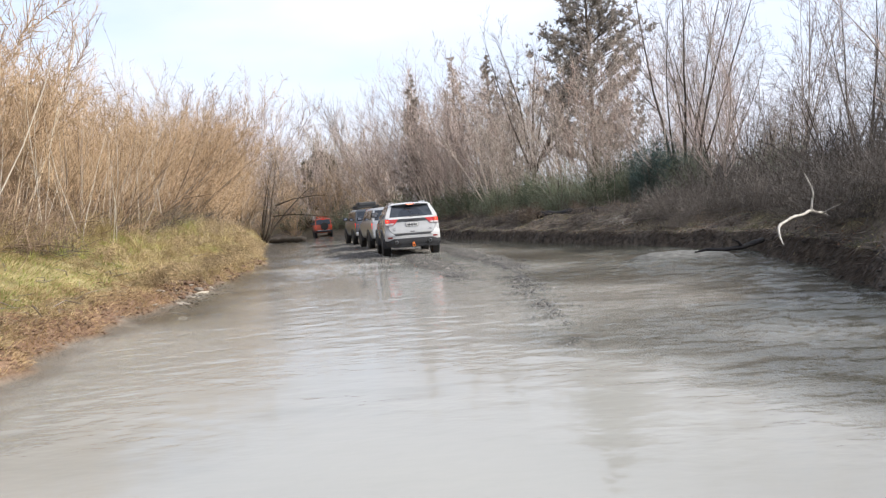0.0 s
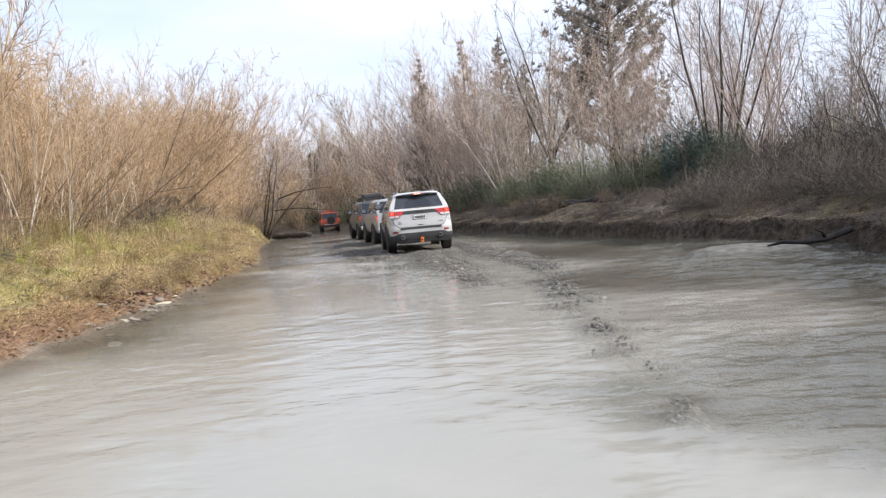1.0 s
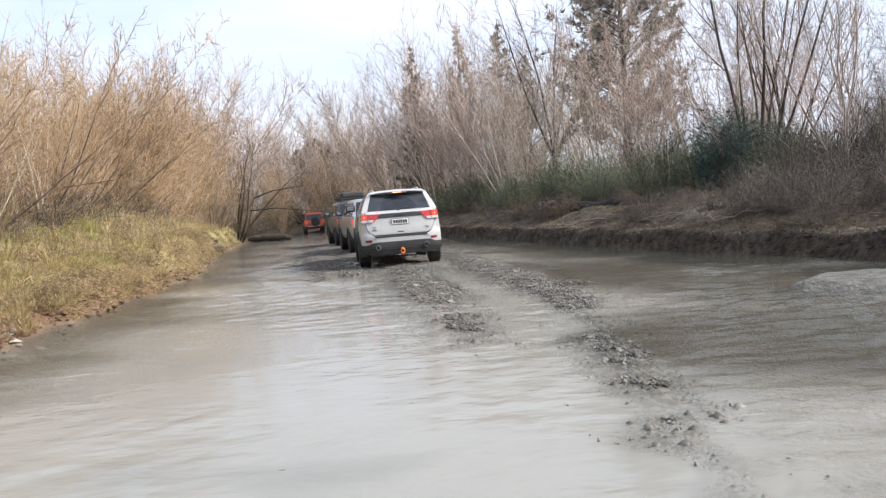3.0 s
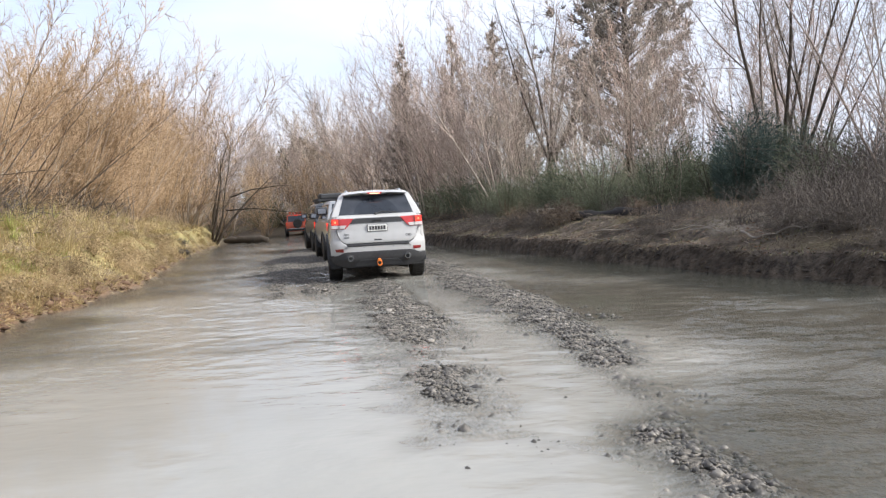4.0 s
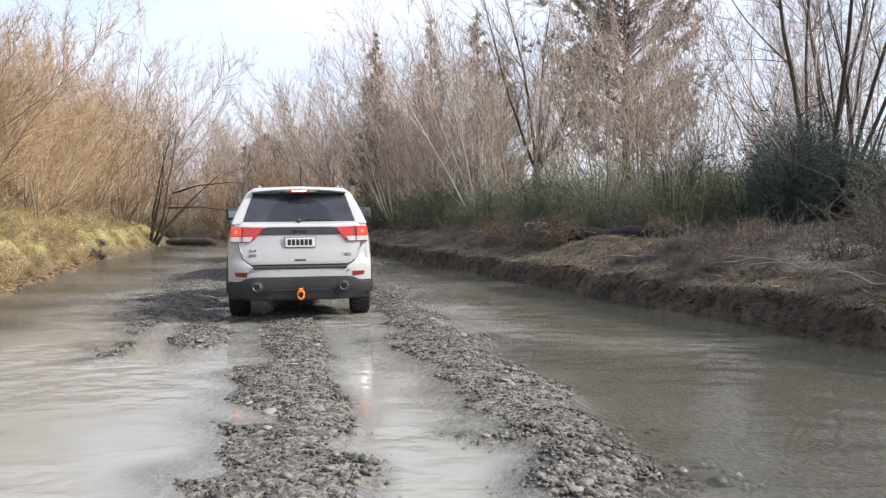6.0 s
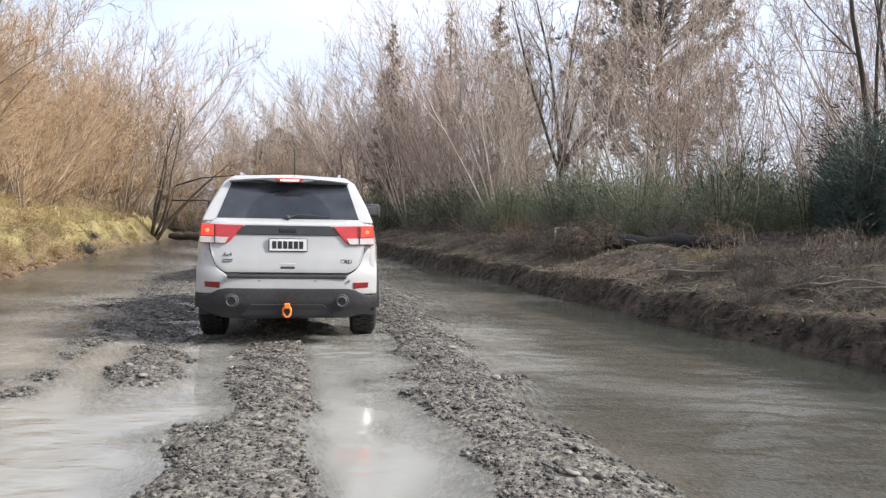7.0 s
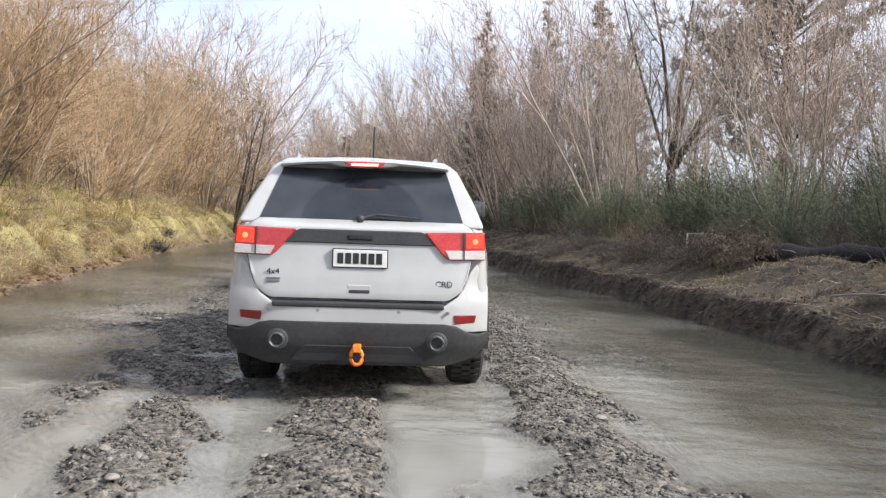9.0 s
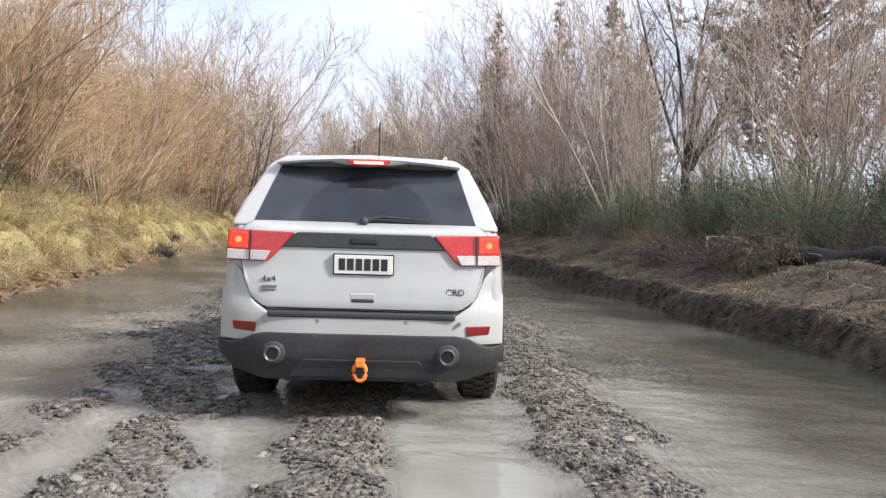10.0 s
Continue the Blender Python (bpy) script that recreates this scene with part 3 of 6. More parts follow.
def band(xs, lo, hi, front, depth, nz=6):
    """A curved panel over xs, from z = lo(x) to hi(x); its face lies at y = front(x, z) and it is depth thick."""
    bm = bmesh.new()
    def grid(off):
        return [[bm.verts.new((x, front(x, lo(x) + (hi(x) - lo(x)) * j / nz) + off, lo(x) + (hi(x) - lo(x)) * j / nz)) for j in range(nz + 1)] for x in xs]
    a, d = grid(0.0), grid(depth)
    n = len(xs)
    for i in range(n - 1):
        for j in range(nz):
            bm.faces.new((a[i][j], a[i + 1][j], a[i + 1][j + 1], a[i][j + 1]))
            bm.faces.new((d[i][j], d[i][j + 1], d[i + 1][j + 1], d[i + 1][j]))
        bm.faces.new((a[i][0], d[i][0], d[i + 1][0], a[i + 1][0]))
        bm.faces.new((a[i][nz], a[i + 1][nz], d[i + 1][nz], d[i][nz]))
    for j in range(nz):
        bm.faces.new((a[0][j], a[0][j + 1], d[0][j + 1], d[0][j]))
        bm.faces.new((a[-1][j], d[-1][j], d[-1][j + 1], a[-1][j + 1]))
    bmesh.ops.recalc_face_normals(bm, faces=bm.faces[:])
    rim = [e for e in bm.edges if len(e.link_faces) == 2 and e.calc_face_angle(0) > 0.9]
    bmesh.ops.bevel(bm, geom=rim, offset=min(0.008, depth / 4), segments=2, profile=0.5, affect="EDGES")
    return bm


def steps(a, b_, n):
    return [a + (b_ - a) * i / n for i in range(n + 1)]


def line(pts):
    """A height that runs through points (distance from the middle, z)."""
    return lambda x: float(np.interp(abs(x), [p[0] for p in pts], [p[1] for p in pts]))


def loft(rings):
    """A skin over rings of equal count, closed at both ends."""
    bm = bmesh.new()
    rows = [[bm.verts.new(p) for p in r] for r in rings]
    n = len(rows[0])
    for a, b in zip(rows, rows[1:]):
        for i in range(n):
            bm.faces.new((a[i], a[(i + 1) % n], b[(i + 1) % n], b[i]))
    bm.faces.new(rows[0][::-1])
    bm.faces.new(rows[-1])
    bmesh.ops.recalc_face_normals(bm, faces=bm.faces[:])
    return bm


def lathe(profile, axis_x=0.0, n=28):
    """A turned body round the x axis; profile: (x, radius)."""
    rings = [[(axis_x + x, r * math.cos(2 * math.pi * i / n), r * math.sin(2 * math.pi * i / n)) for i in range(n)] for x, r in profile]
    return loft(rings)


def lathe_y(profile, n=20):
    return loft([[(r * math.cos(2 * math.pi * i / n), y, r * math.sin(2 * math.pi * i / n)) for i in range(n)] for y, r in profile])


def smoothed(bm, width=0.02):
    bmesh.ops.bevel(bm, geom=[e for e in bm.edges if len(e.link_faces) == 2 and e.calc_face_angle(0) > 0.45], offset=width, segments=3, profile=0.6, affect="EDGES")
    return bm


def tyre_mesh(r, w):
    bm = lathe([(-w / 2, r * 0.66), (-w / 2, r * 0.90), (-w * 0.42, r * 0.97), (w * 0.42, r * 0.97), (w / 2, r * 0.90), (w / 2, r * 0.66)], n=36)
    for i in range(36):
        for k, off in ((-0.27, 0), (0.0, 0.5), (0.27, 0)):
            a = 2 * math.pi * (i + off) / 36
            b = bmesh.ops.create_cube(bm, size=1)["verts"]
            bmesh.ops.transform(bm, verts=b, matrix=Matrix.Rotation(a, 4, "X") @ Matrix.Translation((w * k, 0, r * 0.975)) @ Matrix.Diagonal((w * 0.24, r * 0.115, r * 0.06, 1)))
    return bm


def rim_mesh(r, w):
    bm = lathe([(-w * 0.40, r * 0.67), (w * 0.40, r * 0.67), (w * 0.36, r * 0.58), (w * 0.15, r * 0.54), (w * 0.15, r * 0.2), (w * 0.26, r * 0.14), (w * 0.26, 0.005)], n=30)
    for i in range(5):
        a = 2 * math.pi * i / 5
        b = bmesh.ops.create_cube(bm, size=1)["verts"]
        bmesh.ops.transform(bm, verts=b, matrix=Matrix.Rotation(a, 4, "X") @ Matrix.Translation((w * 0.24, 0, r * 0.36)) @ Matrix.Diagonal((w * 0.14, r * 0.17, r * 0.46, 1)))
    return bm


def writing(text, size, depth=0.003):
    c = bpy.data.curves.new("writing", "FONT")
    c.body, c.size, c.extrude, c.align_x = text, size, depth, "CENTER"
    ob = bpy.data.objects.new("writing", c)
    scene.collection.objects.link(ob)
    me = bpy.data.meshes.new_from_object(ob.evaluated_get(bpy.context.evaluated_depsgraph_get()))
    bpy.data.objects.remove(ob)
    bpy.data.curves.remove(c)
    me.materials.clear()
    return me


def four_by_four(m, label, paint, boxy=0.0, length=4.75, roof=1.67, belt=1.20, wide=0.92, tyre=0.40, ride=0.0, rear_detail=False, rack=False, spare=False, roof_lamps=False, bumper=None, brake=True):
    """A four-wheel-drive car. Its rear stands at y = 0 and it heads along +y; the ground is z = 0."""
    car = empty("offroad_car", m, label, "car", "cars in the convoy")
    up = ride
    wb0, wb1 = 1.0, length - 0.85
    k = wide / 0.92
    nose = 1.02 + 0.08 * boxy
    half = [(0.66, 0.37), (0.83, 0.42), (0.895, 0.55), (0.92, 0.78), (0.905, 1.0), (0.865, belt), (0.70, belt + 0.012)]

    def ring(y, ws, slope=0.0, top=belt, low=0.0):
        pts = []
        for x, z in half:
            zz = min(z, top - (belt - z) * 0.2) if z > top - 0.15 else z
            zz = max(zz, 0.37 + low)
            pts.append((x * ws * k, y + slope * (zz - 0.7), zz + up))
        return [p for p in pts] + [(-x, y_, z) for x, y_, z in pts[::-1]]

    r0 = 0.06 if rear_detail else 0.0
    body = loft([ring(r0, 0.915, 0.10 * (1 - boxy)), ring(r0 + 0.05, 0.955, 0.10 * (1 - boxy)), ring(0.28, 0.985), ring(0.9, 1.0), ring(2.0, 1.0), ring(3.2, 1.0), ring(length - 1.35, 1.0, 0, belt - 0.04),
                 ring(length - 0.7, 0.985, 0, nose + 0.06), ring(length - 0.2, 0.93, 0, nose), ring(length, 0.80, 0, nose - 0.10, 0.12)])
    part("body", smoothed(body, 0.03), paint, car, smooth=True)
    # cabin
    r_slant, f_slant = 0.85 - 0.65 * boxy, 1.7 - 0.9 * boxy
    h = roof - belt
    gh = [(0.85, 0.0), (0.785 + 0.03 * boxy, 0.34), (0.67 + 0.11 * boxy, 0.82), (0.575 + 0.13 * boxy, 0.955), (0.0, 1.0)]

    def hoop(f, u):
        pts = []
        for x, q in gh:
            z = belt - 0.004 + q * (h + 0.02 * u)
            y0 = 0.05 + r0 + (z - belt) * r_slant
            y1 = length - 1.32 - (z - belt) * f_slant
            pts.append((x * k, y0 + (y1 - y0) * f, z + up))
        return pts + [(-x, y, z) for x, y, z in pts[:-1][::-1]]

    part("cabin", smoothed(loft([hoop(0.0, 0), hoop(0.06, 0.3), hoop(0.35, 1), hoop(0.7, 1), hoop(1.0, 0)]), 0.03), paint, car, smooth=True)

    def side(z):
        q = (z - up - belt) / h
        return k * float(np.interp(q, [g[1] for g in gh], [g[0] for g in gh]))

    z0, z1 = belt + 0.05 + up, belt + 0.79 * h + up
    for sx in (-1, 1):
        for a, b in ((0.42, 1.15), (1.22, 2.15), (2.22, 3.05)):
            a1, b1 = a + (0.10 if a < 1 else 0.02), b - (0.42 * (1 - boxy) if b > 3 else 0.03)
            part("side_window", side_plate([(a, z0), (b + (0.12 if b > 3 else 0), z0), (b1, z1), (a1, z1)], sx, lambda z: side(z) - 0.02, lambda z: side(z) + 0.006), M_GLASS, car)
        for wy in (wb0, wb1):
            wheel = part("wheel", tyre_mesh(tyre, 0.26), M_TYRE, car, m=pose(sx * (0.93 * k - 0.13), wy, tyre, 0, 0, 0 if sx > 0 else 180))
            part("rim", rim_mesh(tyre, 0.26), M_RIM, wheel)
            arch = [(wy + (tyre + 0.10) * math.cos(a), tyre + (tyre + 0.10) * math.sin(a)) for a in np.linspace(-0.1, math.pi + 0.1, 15)]
            arch += [(wy + (tyre + 0.03) * math.cos(a), tyre + (tyre + 0.03) * math.sin(a)) for a in np.linspace(math.pi + 0.1, -0.1, 15)]
            part("wheel_arch", side_plate(arch, sx, lambda z: 0.80 * k, lambda z: 0.945 * k, 0), M_PLASTIC, car)
        mir = part("wing_mirror", smoothed(box(0, 0.24, -0.06, 0.08, 0, 0.18, 0.03), 0.01), M_PLASTIC, car, m=pose(sx * 0.90 * k if sx > 0 else -0.90 * k - 0.22, length - 1.75, belt + 0.07 + up), smooth=True)
        part("mirror_glass", box(0.03, 0.20, -0.066, -0.056, 0.03, 0.145, 0.004), M_MIRROR, mir)

    # rear window and lamps
    def back(x, z):
        return 0.05 + r0 + (z - up - belt) * r_slant

    zb, zt = belt + 0.03 + up, belt + 0.80 * h + up
    wb_, wt_ = (0.70 + 0.04 * boxy) * k, (0.585 + 0.12 * boxy) * k
    part("rear_window", prism([(-wb_, zb), (wb_, zb), (wt_, zt), (-wt_, zt)], lambda x, z: back(x, z) - 0.014, lambda x, z: back(x, z) + 0.03), M_REARGLASS if rear_detail else M_GLASS, car)
    face = lambda x, z: 0.10 * (1 - boxy) * (z - up - 0.7) + 0.06 * (abs(x) / 0.85) ** 4
    if not rear_detail:
        for sx in (-1, 1):
            lamp = [(sx * x * k, z + up) for x, z in ((0.72, 0.86), (0.87, 0.86), (0.87, 1.10), (0.72, 1.10))]
            part("tail_lamp", prism(lamp, lambda x, z: face(x, z) - 0.03, lambda x, z: face(x, z) + 0.12), M_BRAKE if brake else M_REDLAMP, car, "lit red tail lamp")
        part("high_brake_lamp", box(-0.14, 0.14, back(0, zt) - 0.04, back(0, zt) + 0.04, zt + 0.02, zt + 0.06, 0.006), M_BRAKE if brake else M_REDLAMP, car)
        plate = part("number_plate", box(-0.18, 0.18, -0.03, 0.0, 0.80 + up, 0.92 + up, 0.006), M_PLATE, car)
        part("plate_bars", box(-0.14, 0.14, -0.034, -0.028, 0.83 + up, 0.89 + up, 0.002), M_INK, plate)
        part("rear_bumper", smoothed(box(-0.86 * k, 0.86 * k, -0.10, 0.12, 0.42 + up, 0.62 + up, 0.04), 0.01), bumper or M_PLASTIC, car, smooth=True)
        part("step_lip", box(-0.6 * k, 0.6 * k, -0.12, 0.0, 0.60 + up, 0.64 + up, 0.01), M_CHROME, car)
    if spare:
        sp = part("spare_wheel", tyre_mesh(tyre * 0.95, 0.24), M_TYRE, car, m=pose(0.1, -0.14, 1.02 + up, 0, 0, -90))
        part("rim", rim_mesh(tyre * 0.95, 0.24), M_RIM, sp)
    if rack:
        rk = part("roof_rack", box(-0.62 * k, 0.62 * k, 0.5, 2.5, roof + 0.08 + up, roof + 0.11 + up, 0.01), M_PLASTIC, car)
        for y in (0.6, 1.1, 1.6, 2.1, 2.4):
            part("rack_bar", box(-0.66 * k, 0.66 * k, y, y + 0.05, roof + 0.11 + up, roof + 0.15 + up, 0.008), M_PLASTIC, rk)
        for sx in (-0.55, 0.55):
            part("rack_rail", box(sx * k - 0.02, sx * k + 0.02, 0.5, 2.5, roof - 0.05 + up, roof + 0.20 + up, 0.006), M_PLASTIC, rk)
        part("roof_load", smoothed(box(-0.5, 0.5, 0.7, 1.7, roof + 0.15 + up, roof + 0.38 + up, 0.06), 0.01), M_PLASTIC, rk, "black bag strapped on the rack")
    if roof_lamps:
        lb = part("lamp_bar", box(-0.6, 0.6, 1.9, 1.96, roof + 0.02 + up, roof + 0.06 + up, 0.01), M_PLASTIC, car)
        for x in (-0.45, -0.15, 0.15, 0.45):
            part("roof_lamp", lathe_y([(-0.05, 0.04), (-0.04, 0.085), (0.05, 0.09), (0.06, 0.06)]), M_ORANGEPAINT, lb, m=pose(x, 1.93, roof + 0.14 + up))
    return car, face, back, k


LEAD = pose(-1.11, 29.0, -0.02, 0, 0, 8.0) @ Matrix.Diagonal((1.10, 1.08, 1.08, 1))
lead_car, face, back, _k = four_by_four(LEAD, "white mud-splashed off-road estate car with dark rear bumper, brake lamps lit", M_WHITE, rear_detail=True, roof=1.715, belt=1.21, ride=0.05)
face0, back0, LIFT = face, back, 0.05
face = lambda x, z: face0(x, z + LIFT)
back = lambda x, z: back0(x, z + LIFT)
DONE = set(lead_car.children)


def mirrored(pts, sx):
    return [(sx * x, z) for x, z in pts]


# rear of the white car
def gate_y(x, z):
    """Depth of the tailgate's skin, which leans forward above the belt."""
    return face(x, z) if z < 1.201 else max(face(x, 1.20), back(x, z)) + 0.008


G_LO = line([(0, 0.70), (0.60, 0.70), (0.69, 0.76), (0.74, 0.88), (0.772, 1.05)])
G_HI = line([(0, 1.243), (0.70, 1.243), (0.735, 1.22), (0.772, 1.18)])
part("tailgate_seam", band(steps(-0.777, 0.777, 40), lambda x: G_LO(x * 0.992) - 0.006, lambda x: G_HI(x * 0.992) + 0.003, lambda x, z: gate_y(x, z) - 0.010, 0.05), M_PLASTIC, lead_car, "dark gap round the tailgate")
gate = part("tailgate", band(steps(-0.772, 0.772, 40), G_LO, G_HI, lambda x, z: gate_y(x, z) - 0.022 - 0.010 * step(0.95, 0.85, z), 0.05, 10), M_WHITE, lead_car, smooth=True)
part("trim_strip", band(steps(-0.54, 0.54, 16), lambda x: 1.08, line([(0, 1.175), (0.44, 1.175), (0.54, 1.09)]), lambda x, z: face(x, z) - 0.036, 0.03, 2), M_PLASTIC, gate, "black trim strip across the tailgate")
part("badge", box(-0.085, 0.085, face(0, 1.11) - 0.044, face(0, 1.11) - 0.03, 1.108, 1.148, 0.008), M_INK, gate, "dark oval maker's badge as a plain bar")
part("handle_recess", box(-0.085, 0.085, face(0, .8) - 0.036, face(0, .8), 0.735, 0.805, 0.012), M_WHITE, gate)
part("handle", box(-0.07, 0.07, face(0, .8) - 0.042, face(0, .8) - 0.03, 0.743, 0.766, 0.006), M_PLASTIC, gate, "dark handle slot")
plate = part("number_plate", box(-0.188, 0.188, face(0, 1) - 0.048, face(0, 1) - 0.015, 0.915, 1.047, 0.006), M_INK, gate)
part("plate_face", box(-0.180, 0.180, face(0, 1) - 0.052, face(0, 1) - 0.046, 0.922, 1.040, 0.003), M_PLATE, plate, "white plate")
for i in range(6):
    part("plate_bar", box(-0.152 + i * 0.052, -0.152 + i * 0.052 + 0.040, face(0, 1) - 0.055, face(0, 1) - 0.051, 0.944, 1.018, 0.001), M_INK, plate)
for txt, size, x, z in (("CRD", 0.058, 0.57, 0.80), ("4x4", 0.058, -0.58, 0.86)):
    part("lettering", writing(txt, size, 0.0012), M_INK, gate, "dark metal lettering", m=pose(x, face(x, z) - 0.0335, z, 90, 0, 0))
for dz in (0, 0.022):
    part("badge_bar", box(-0.62, -0.53, face(.6, .8) - 0.037, face(.6, .8) - 0.02, 0.80 + dz, 0.816 + dz, 0.002), M_BADGE, gate)
part("load_lip", smoothed(box(-0.575, 0.575, -0.075, 0.04, 0.645, 0.685, 0.012), 0.004), M_PLASTIC, lead_car, "black ribbed loading lip")
BUMP = lambda x: -0.065 + 0.15 * (abs(x) / 0.9) ** 5
part("upper_bumper", band(steps(-0.885, 0.885, 40), line([(0, 0.49), (0.9, 0.49)]), line([(0, 0.668), (0.58, 0.668), (0.60, 0.688), (0.69, 0.748), (0.74, 0.866), (0.775, 0.985), (0.80, 0.96), (0.885, 0.80)]), lambda x, z: BUMP(x) + 0.055 * step(0.66, 0.84, z), 0.10, 8), M_WHITE, lead_car, smooth=True)
part("lower_bumper", band(steps(-0.89, 0.89, 40), line([(0, 0.25), (0.60, 0.25), (0.80, 0.31), (0.89, 0.42)]), line([(0, 0.548), (0.58, 0.548), (0.66, 0.535), (0.74, 0.49), (0.82, 0.475), (0.905, 0.50)]), lambda x, z: BUMP(x) - 0.022 + 0.05 * step(0.42, 0.27, z), 0.12, 6), M_MUDDY, lead_car, "mud-grey plastic lower bumper", smooth=True)
part("bumper_recess", band(steps(-0.44, 0.44, 10), lambda x: 0.27, line([(0, 0.39), (0.36, 0.39), (0.44, 0.30)]), lambda x, z: -0.094 + 0.05 * step(0.42, 0.27, z), 0.05, 2), M_PLASTIC, lead_car)
part("underside", box(-0.60, 0.60, 0.5, 4.3, 0.33, 0.46, 0.03), M_PLASTIC, lead_car)
part("axle", lathe([(-0.7, 0.05), (0.7, 0.05)], n=12), M_PLASTIC, lead_car, m=pose(0, 1.0, 0.36))
for sx in (-1, 1):
    lamp = part("tail_lamp", prism(mirrored([(0.43, 1.172), (0.845, 1.185), (0.855, 0.99), (0.60, 0.985), (0.555, 1.02)], sx), lambda x, z: face(x, z) - 0.045, lambda x, z: face(x, z) + 0.15, 0.010), M_REDLAMP, lead_car, "red tail lamp with lit brake section")
    part("lit_section", prism(mirrored([(0.715, 1.165), (0.835, 1.172), (0.842, 1.07), (0.715, 1.065)], sx), lambda x, z: face(x, z) - 0.050, lambda x, z: face(x, z) - 0.03, 0.006), M_BRAKE, lamp)
    part("bulb", lathe_y([(0.02, 0.022), (-0.003, 0.020), (-0.006, 0.010)], 14), M_BULB, lamp, "bright glowing bulb", m=pose(sx * 0.778, face(0.778, 1.118) - 0.050, 1.118))
    part("reversing_lens", prism(mirrored([(0.572, 1.052), (0.846, 1.058), (0.850, 0.996), (0.605, 0.992)], sx), lambda x, z: face(x, z) - 0.050, lambda x, z: face(x, z) - 0.03, 0.004), M_CLEARLAMP, lamp, "clear lower lens")
    part("lamp_divider", prism(mirrored([(0.700, 1.18), (0.708, 1.18), (0.708, 0.99), (0.700, 0.99)], sx), lambda x, z: face(x, z) - 0.052, lambda x, z: face(x, z) - 0.03, 0), M_PLASTIC, lamp)
    part("reflector", prism(mirrored([(0.65, 0.548), (0.79, 0.558), (0.80, 0.61), (0.645, 0.61)], sx), lambda x, z: BUMP(x) - 0.010, lambda x, z: 0.06, 0.004), M_REFLECTOR, lead_car, "red bumper reflector")
    pipe = part("exhaust_tip", lathe_y([(0.25, 0.050), (-0.125, 0.050), (-0.135, 0.046), (-0.125, 0.040), (-0.095, 0.038)]), M_CHROME, lead_car, "chrome exhaust tip", m=pose(sx * 0.53, 0.0, 0.425))
    part("exhaust_bore", lathe_y([(-0.100, 0.039), (-0.094, 0.039)]), M_INK, pipe)
    part("exhaust_surround", lathe_y([(0.05, 0.085), (-0.085, 0.072), (-0.09, 0.062)]), M_PLASTIC, lead_car, m=pose(sx * 0.53, 0, 0.425))
    for x in (0.27, 0.60):
        part("parking_sensor", lathe_y([(0.0, 0.012), (-0.066, 0.012)], 12), M_BADGE, lead_car, m=pose(sx * x, 0, 0.625))
    part("roof_rail", tubes(Geo(), [(sx * 0.50, 0.60, 1.682, sx * 0.52, 0.80, 1.722, .014, .016), (sx * 0.52, 0.80, 1.722, sx * 0.52, 2.3, 1.737, .016, .016), (sx * 0.52, 2.3, 1.737, sx * 0.50, 2.5, 1.70, .016, .014)], 8), M_CHROME, lead_car, "silver roof rail")
    part("mud_flap", box(sx * 0.80 - 0.10, sx * 0.80 + 0.10, 0.52, 0.54, 0.22, 0.45, 0.006), M_PLASTIC, lead_car)
spoil = part("roof_spoiler", smoothed(loft([[(x, 0.315 + 0.05 * (abs(x) / 0.6) ** 2 + dy, 1.668 - 0.034 * (abs(x) / 0.6) ** 2 + dz) for dy, dz in ((0, 0.0), (0.015, -0.018), (0.28, -0.01), (0.28, 0.045))] for x in (-0.60, -0.4, -0.2, 0, 0.2, 0.4, 0.60)]), 0.006), M_WHITE, lead_car, smooth=True)
part("spoiler_lip", smoothed(loft([[(x, 0.335 + 0.02 * (abs(x) / 0.26) ** 2 + dy, z) for dy, z in ((-0.02, 1.652), (-0.012, 1.618 + 0.03 * (abs(x) / 0.26) ** 2), (0.10, 1.618), (0.10, 1.652))] for x in (-0.26, -0.18, -0.09, 0, 0.09, 0.18, 0.26)]), 0.004), M_WHITE, spoil, smooth=True)
housing = part("lamp_housing", prism([(-0.15, 1.662), (0.15, 1.662), (0.11, 1.622), (-0.11, 1.622)], lambda x, z: 0.296, lambda x, z: 0.35, 0.005), M_REDLAMP, spoil, "dark red lens of the high brake lamp")
part("high_brake_lamp", box(-0.095, 0.095, 0.288, 0.30, 1.632, 1.650, 0.003), M_STRIPLAMP, housing, "lit high brake lamp")
part("aerial", tubes(Geo(), [(0.03, 1.30, 1.69, 0.03, 1.30, 1.73, .022, .014), (0.03, 1.30, 1.73, 0.03, 1.26, 2.02, .0075, .005)], 8), M_PLASTIC, lead_car, "thin black roof aerial")
wiper = part("wiper", tubes(Geo(), [(0.0, back(0, 1.25) - 0.03, 1.255, 0.10, back(0, 1.27) - 0.04, 1.285, .014, .010), (0.10, back(0, 1.27) - 0.04, 1.285, 0.40, back(0, 1.26) - 0.035, 1.265, .010, .006)], 8), M_PLASTIC, lead_car, "black rear wiper")
part("wiper_hub", lathe_y([(0.02, 0.03), (-0.05, 0.026), (-0.06, 0.01)], 14), M_PLASTIC, wiper, m=pose(-0.01, back(0, 1.25), 1.252))
seg = [(0.052 * math.cos(a) * 0.75, -0.14, 0.325 + 0.055 * math.sin(a)) for a in np.linspace(-2.2, 5.2 - 1.2, 14)]
hook = part("shackle", chain(Geo(), seg, [0.013] * len(seg), 8), M_HOOK, lead_car, "orange recovery shackle")
part("tow_block", box(-0.028, 0.028, -0.165, 0.02, 0.355, 0.405, 0.008), M_HOOK, hook)

for ob in list(lead_car.children):
    if ob not in DONE:
        ob.matrix_basis = Matrix.Translation((0, 0, LIFT)) @ ob.matrix_basis

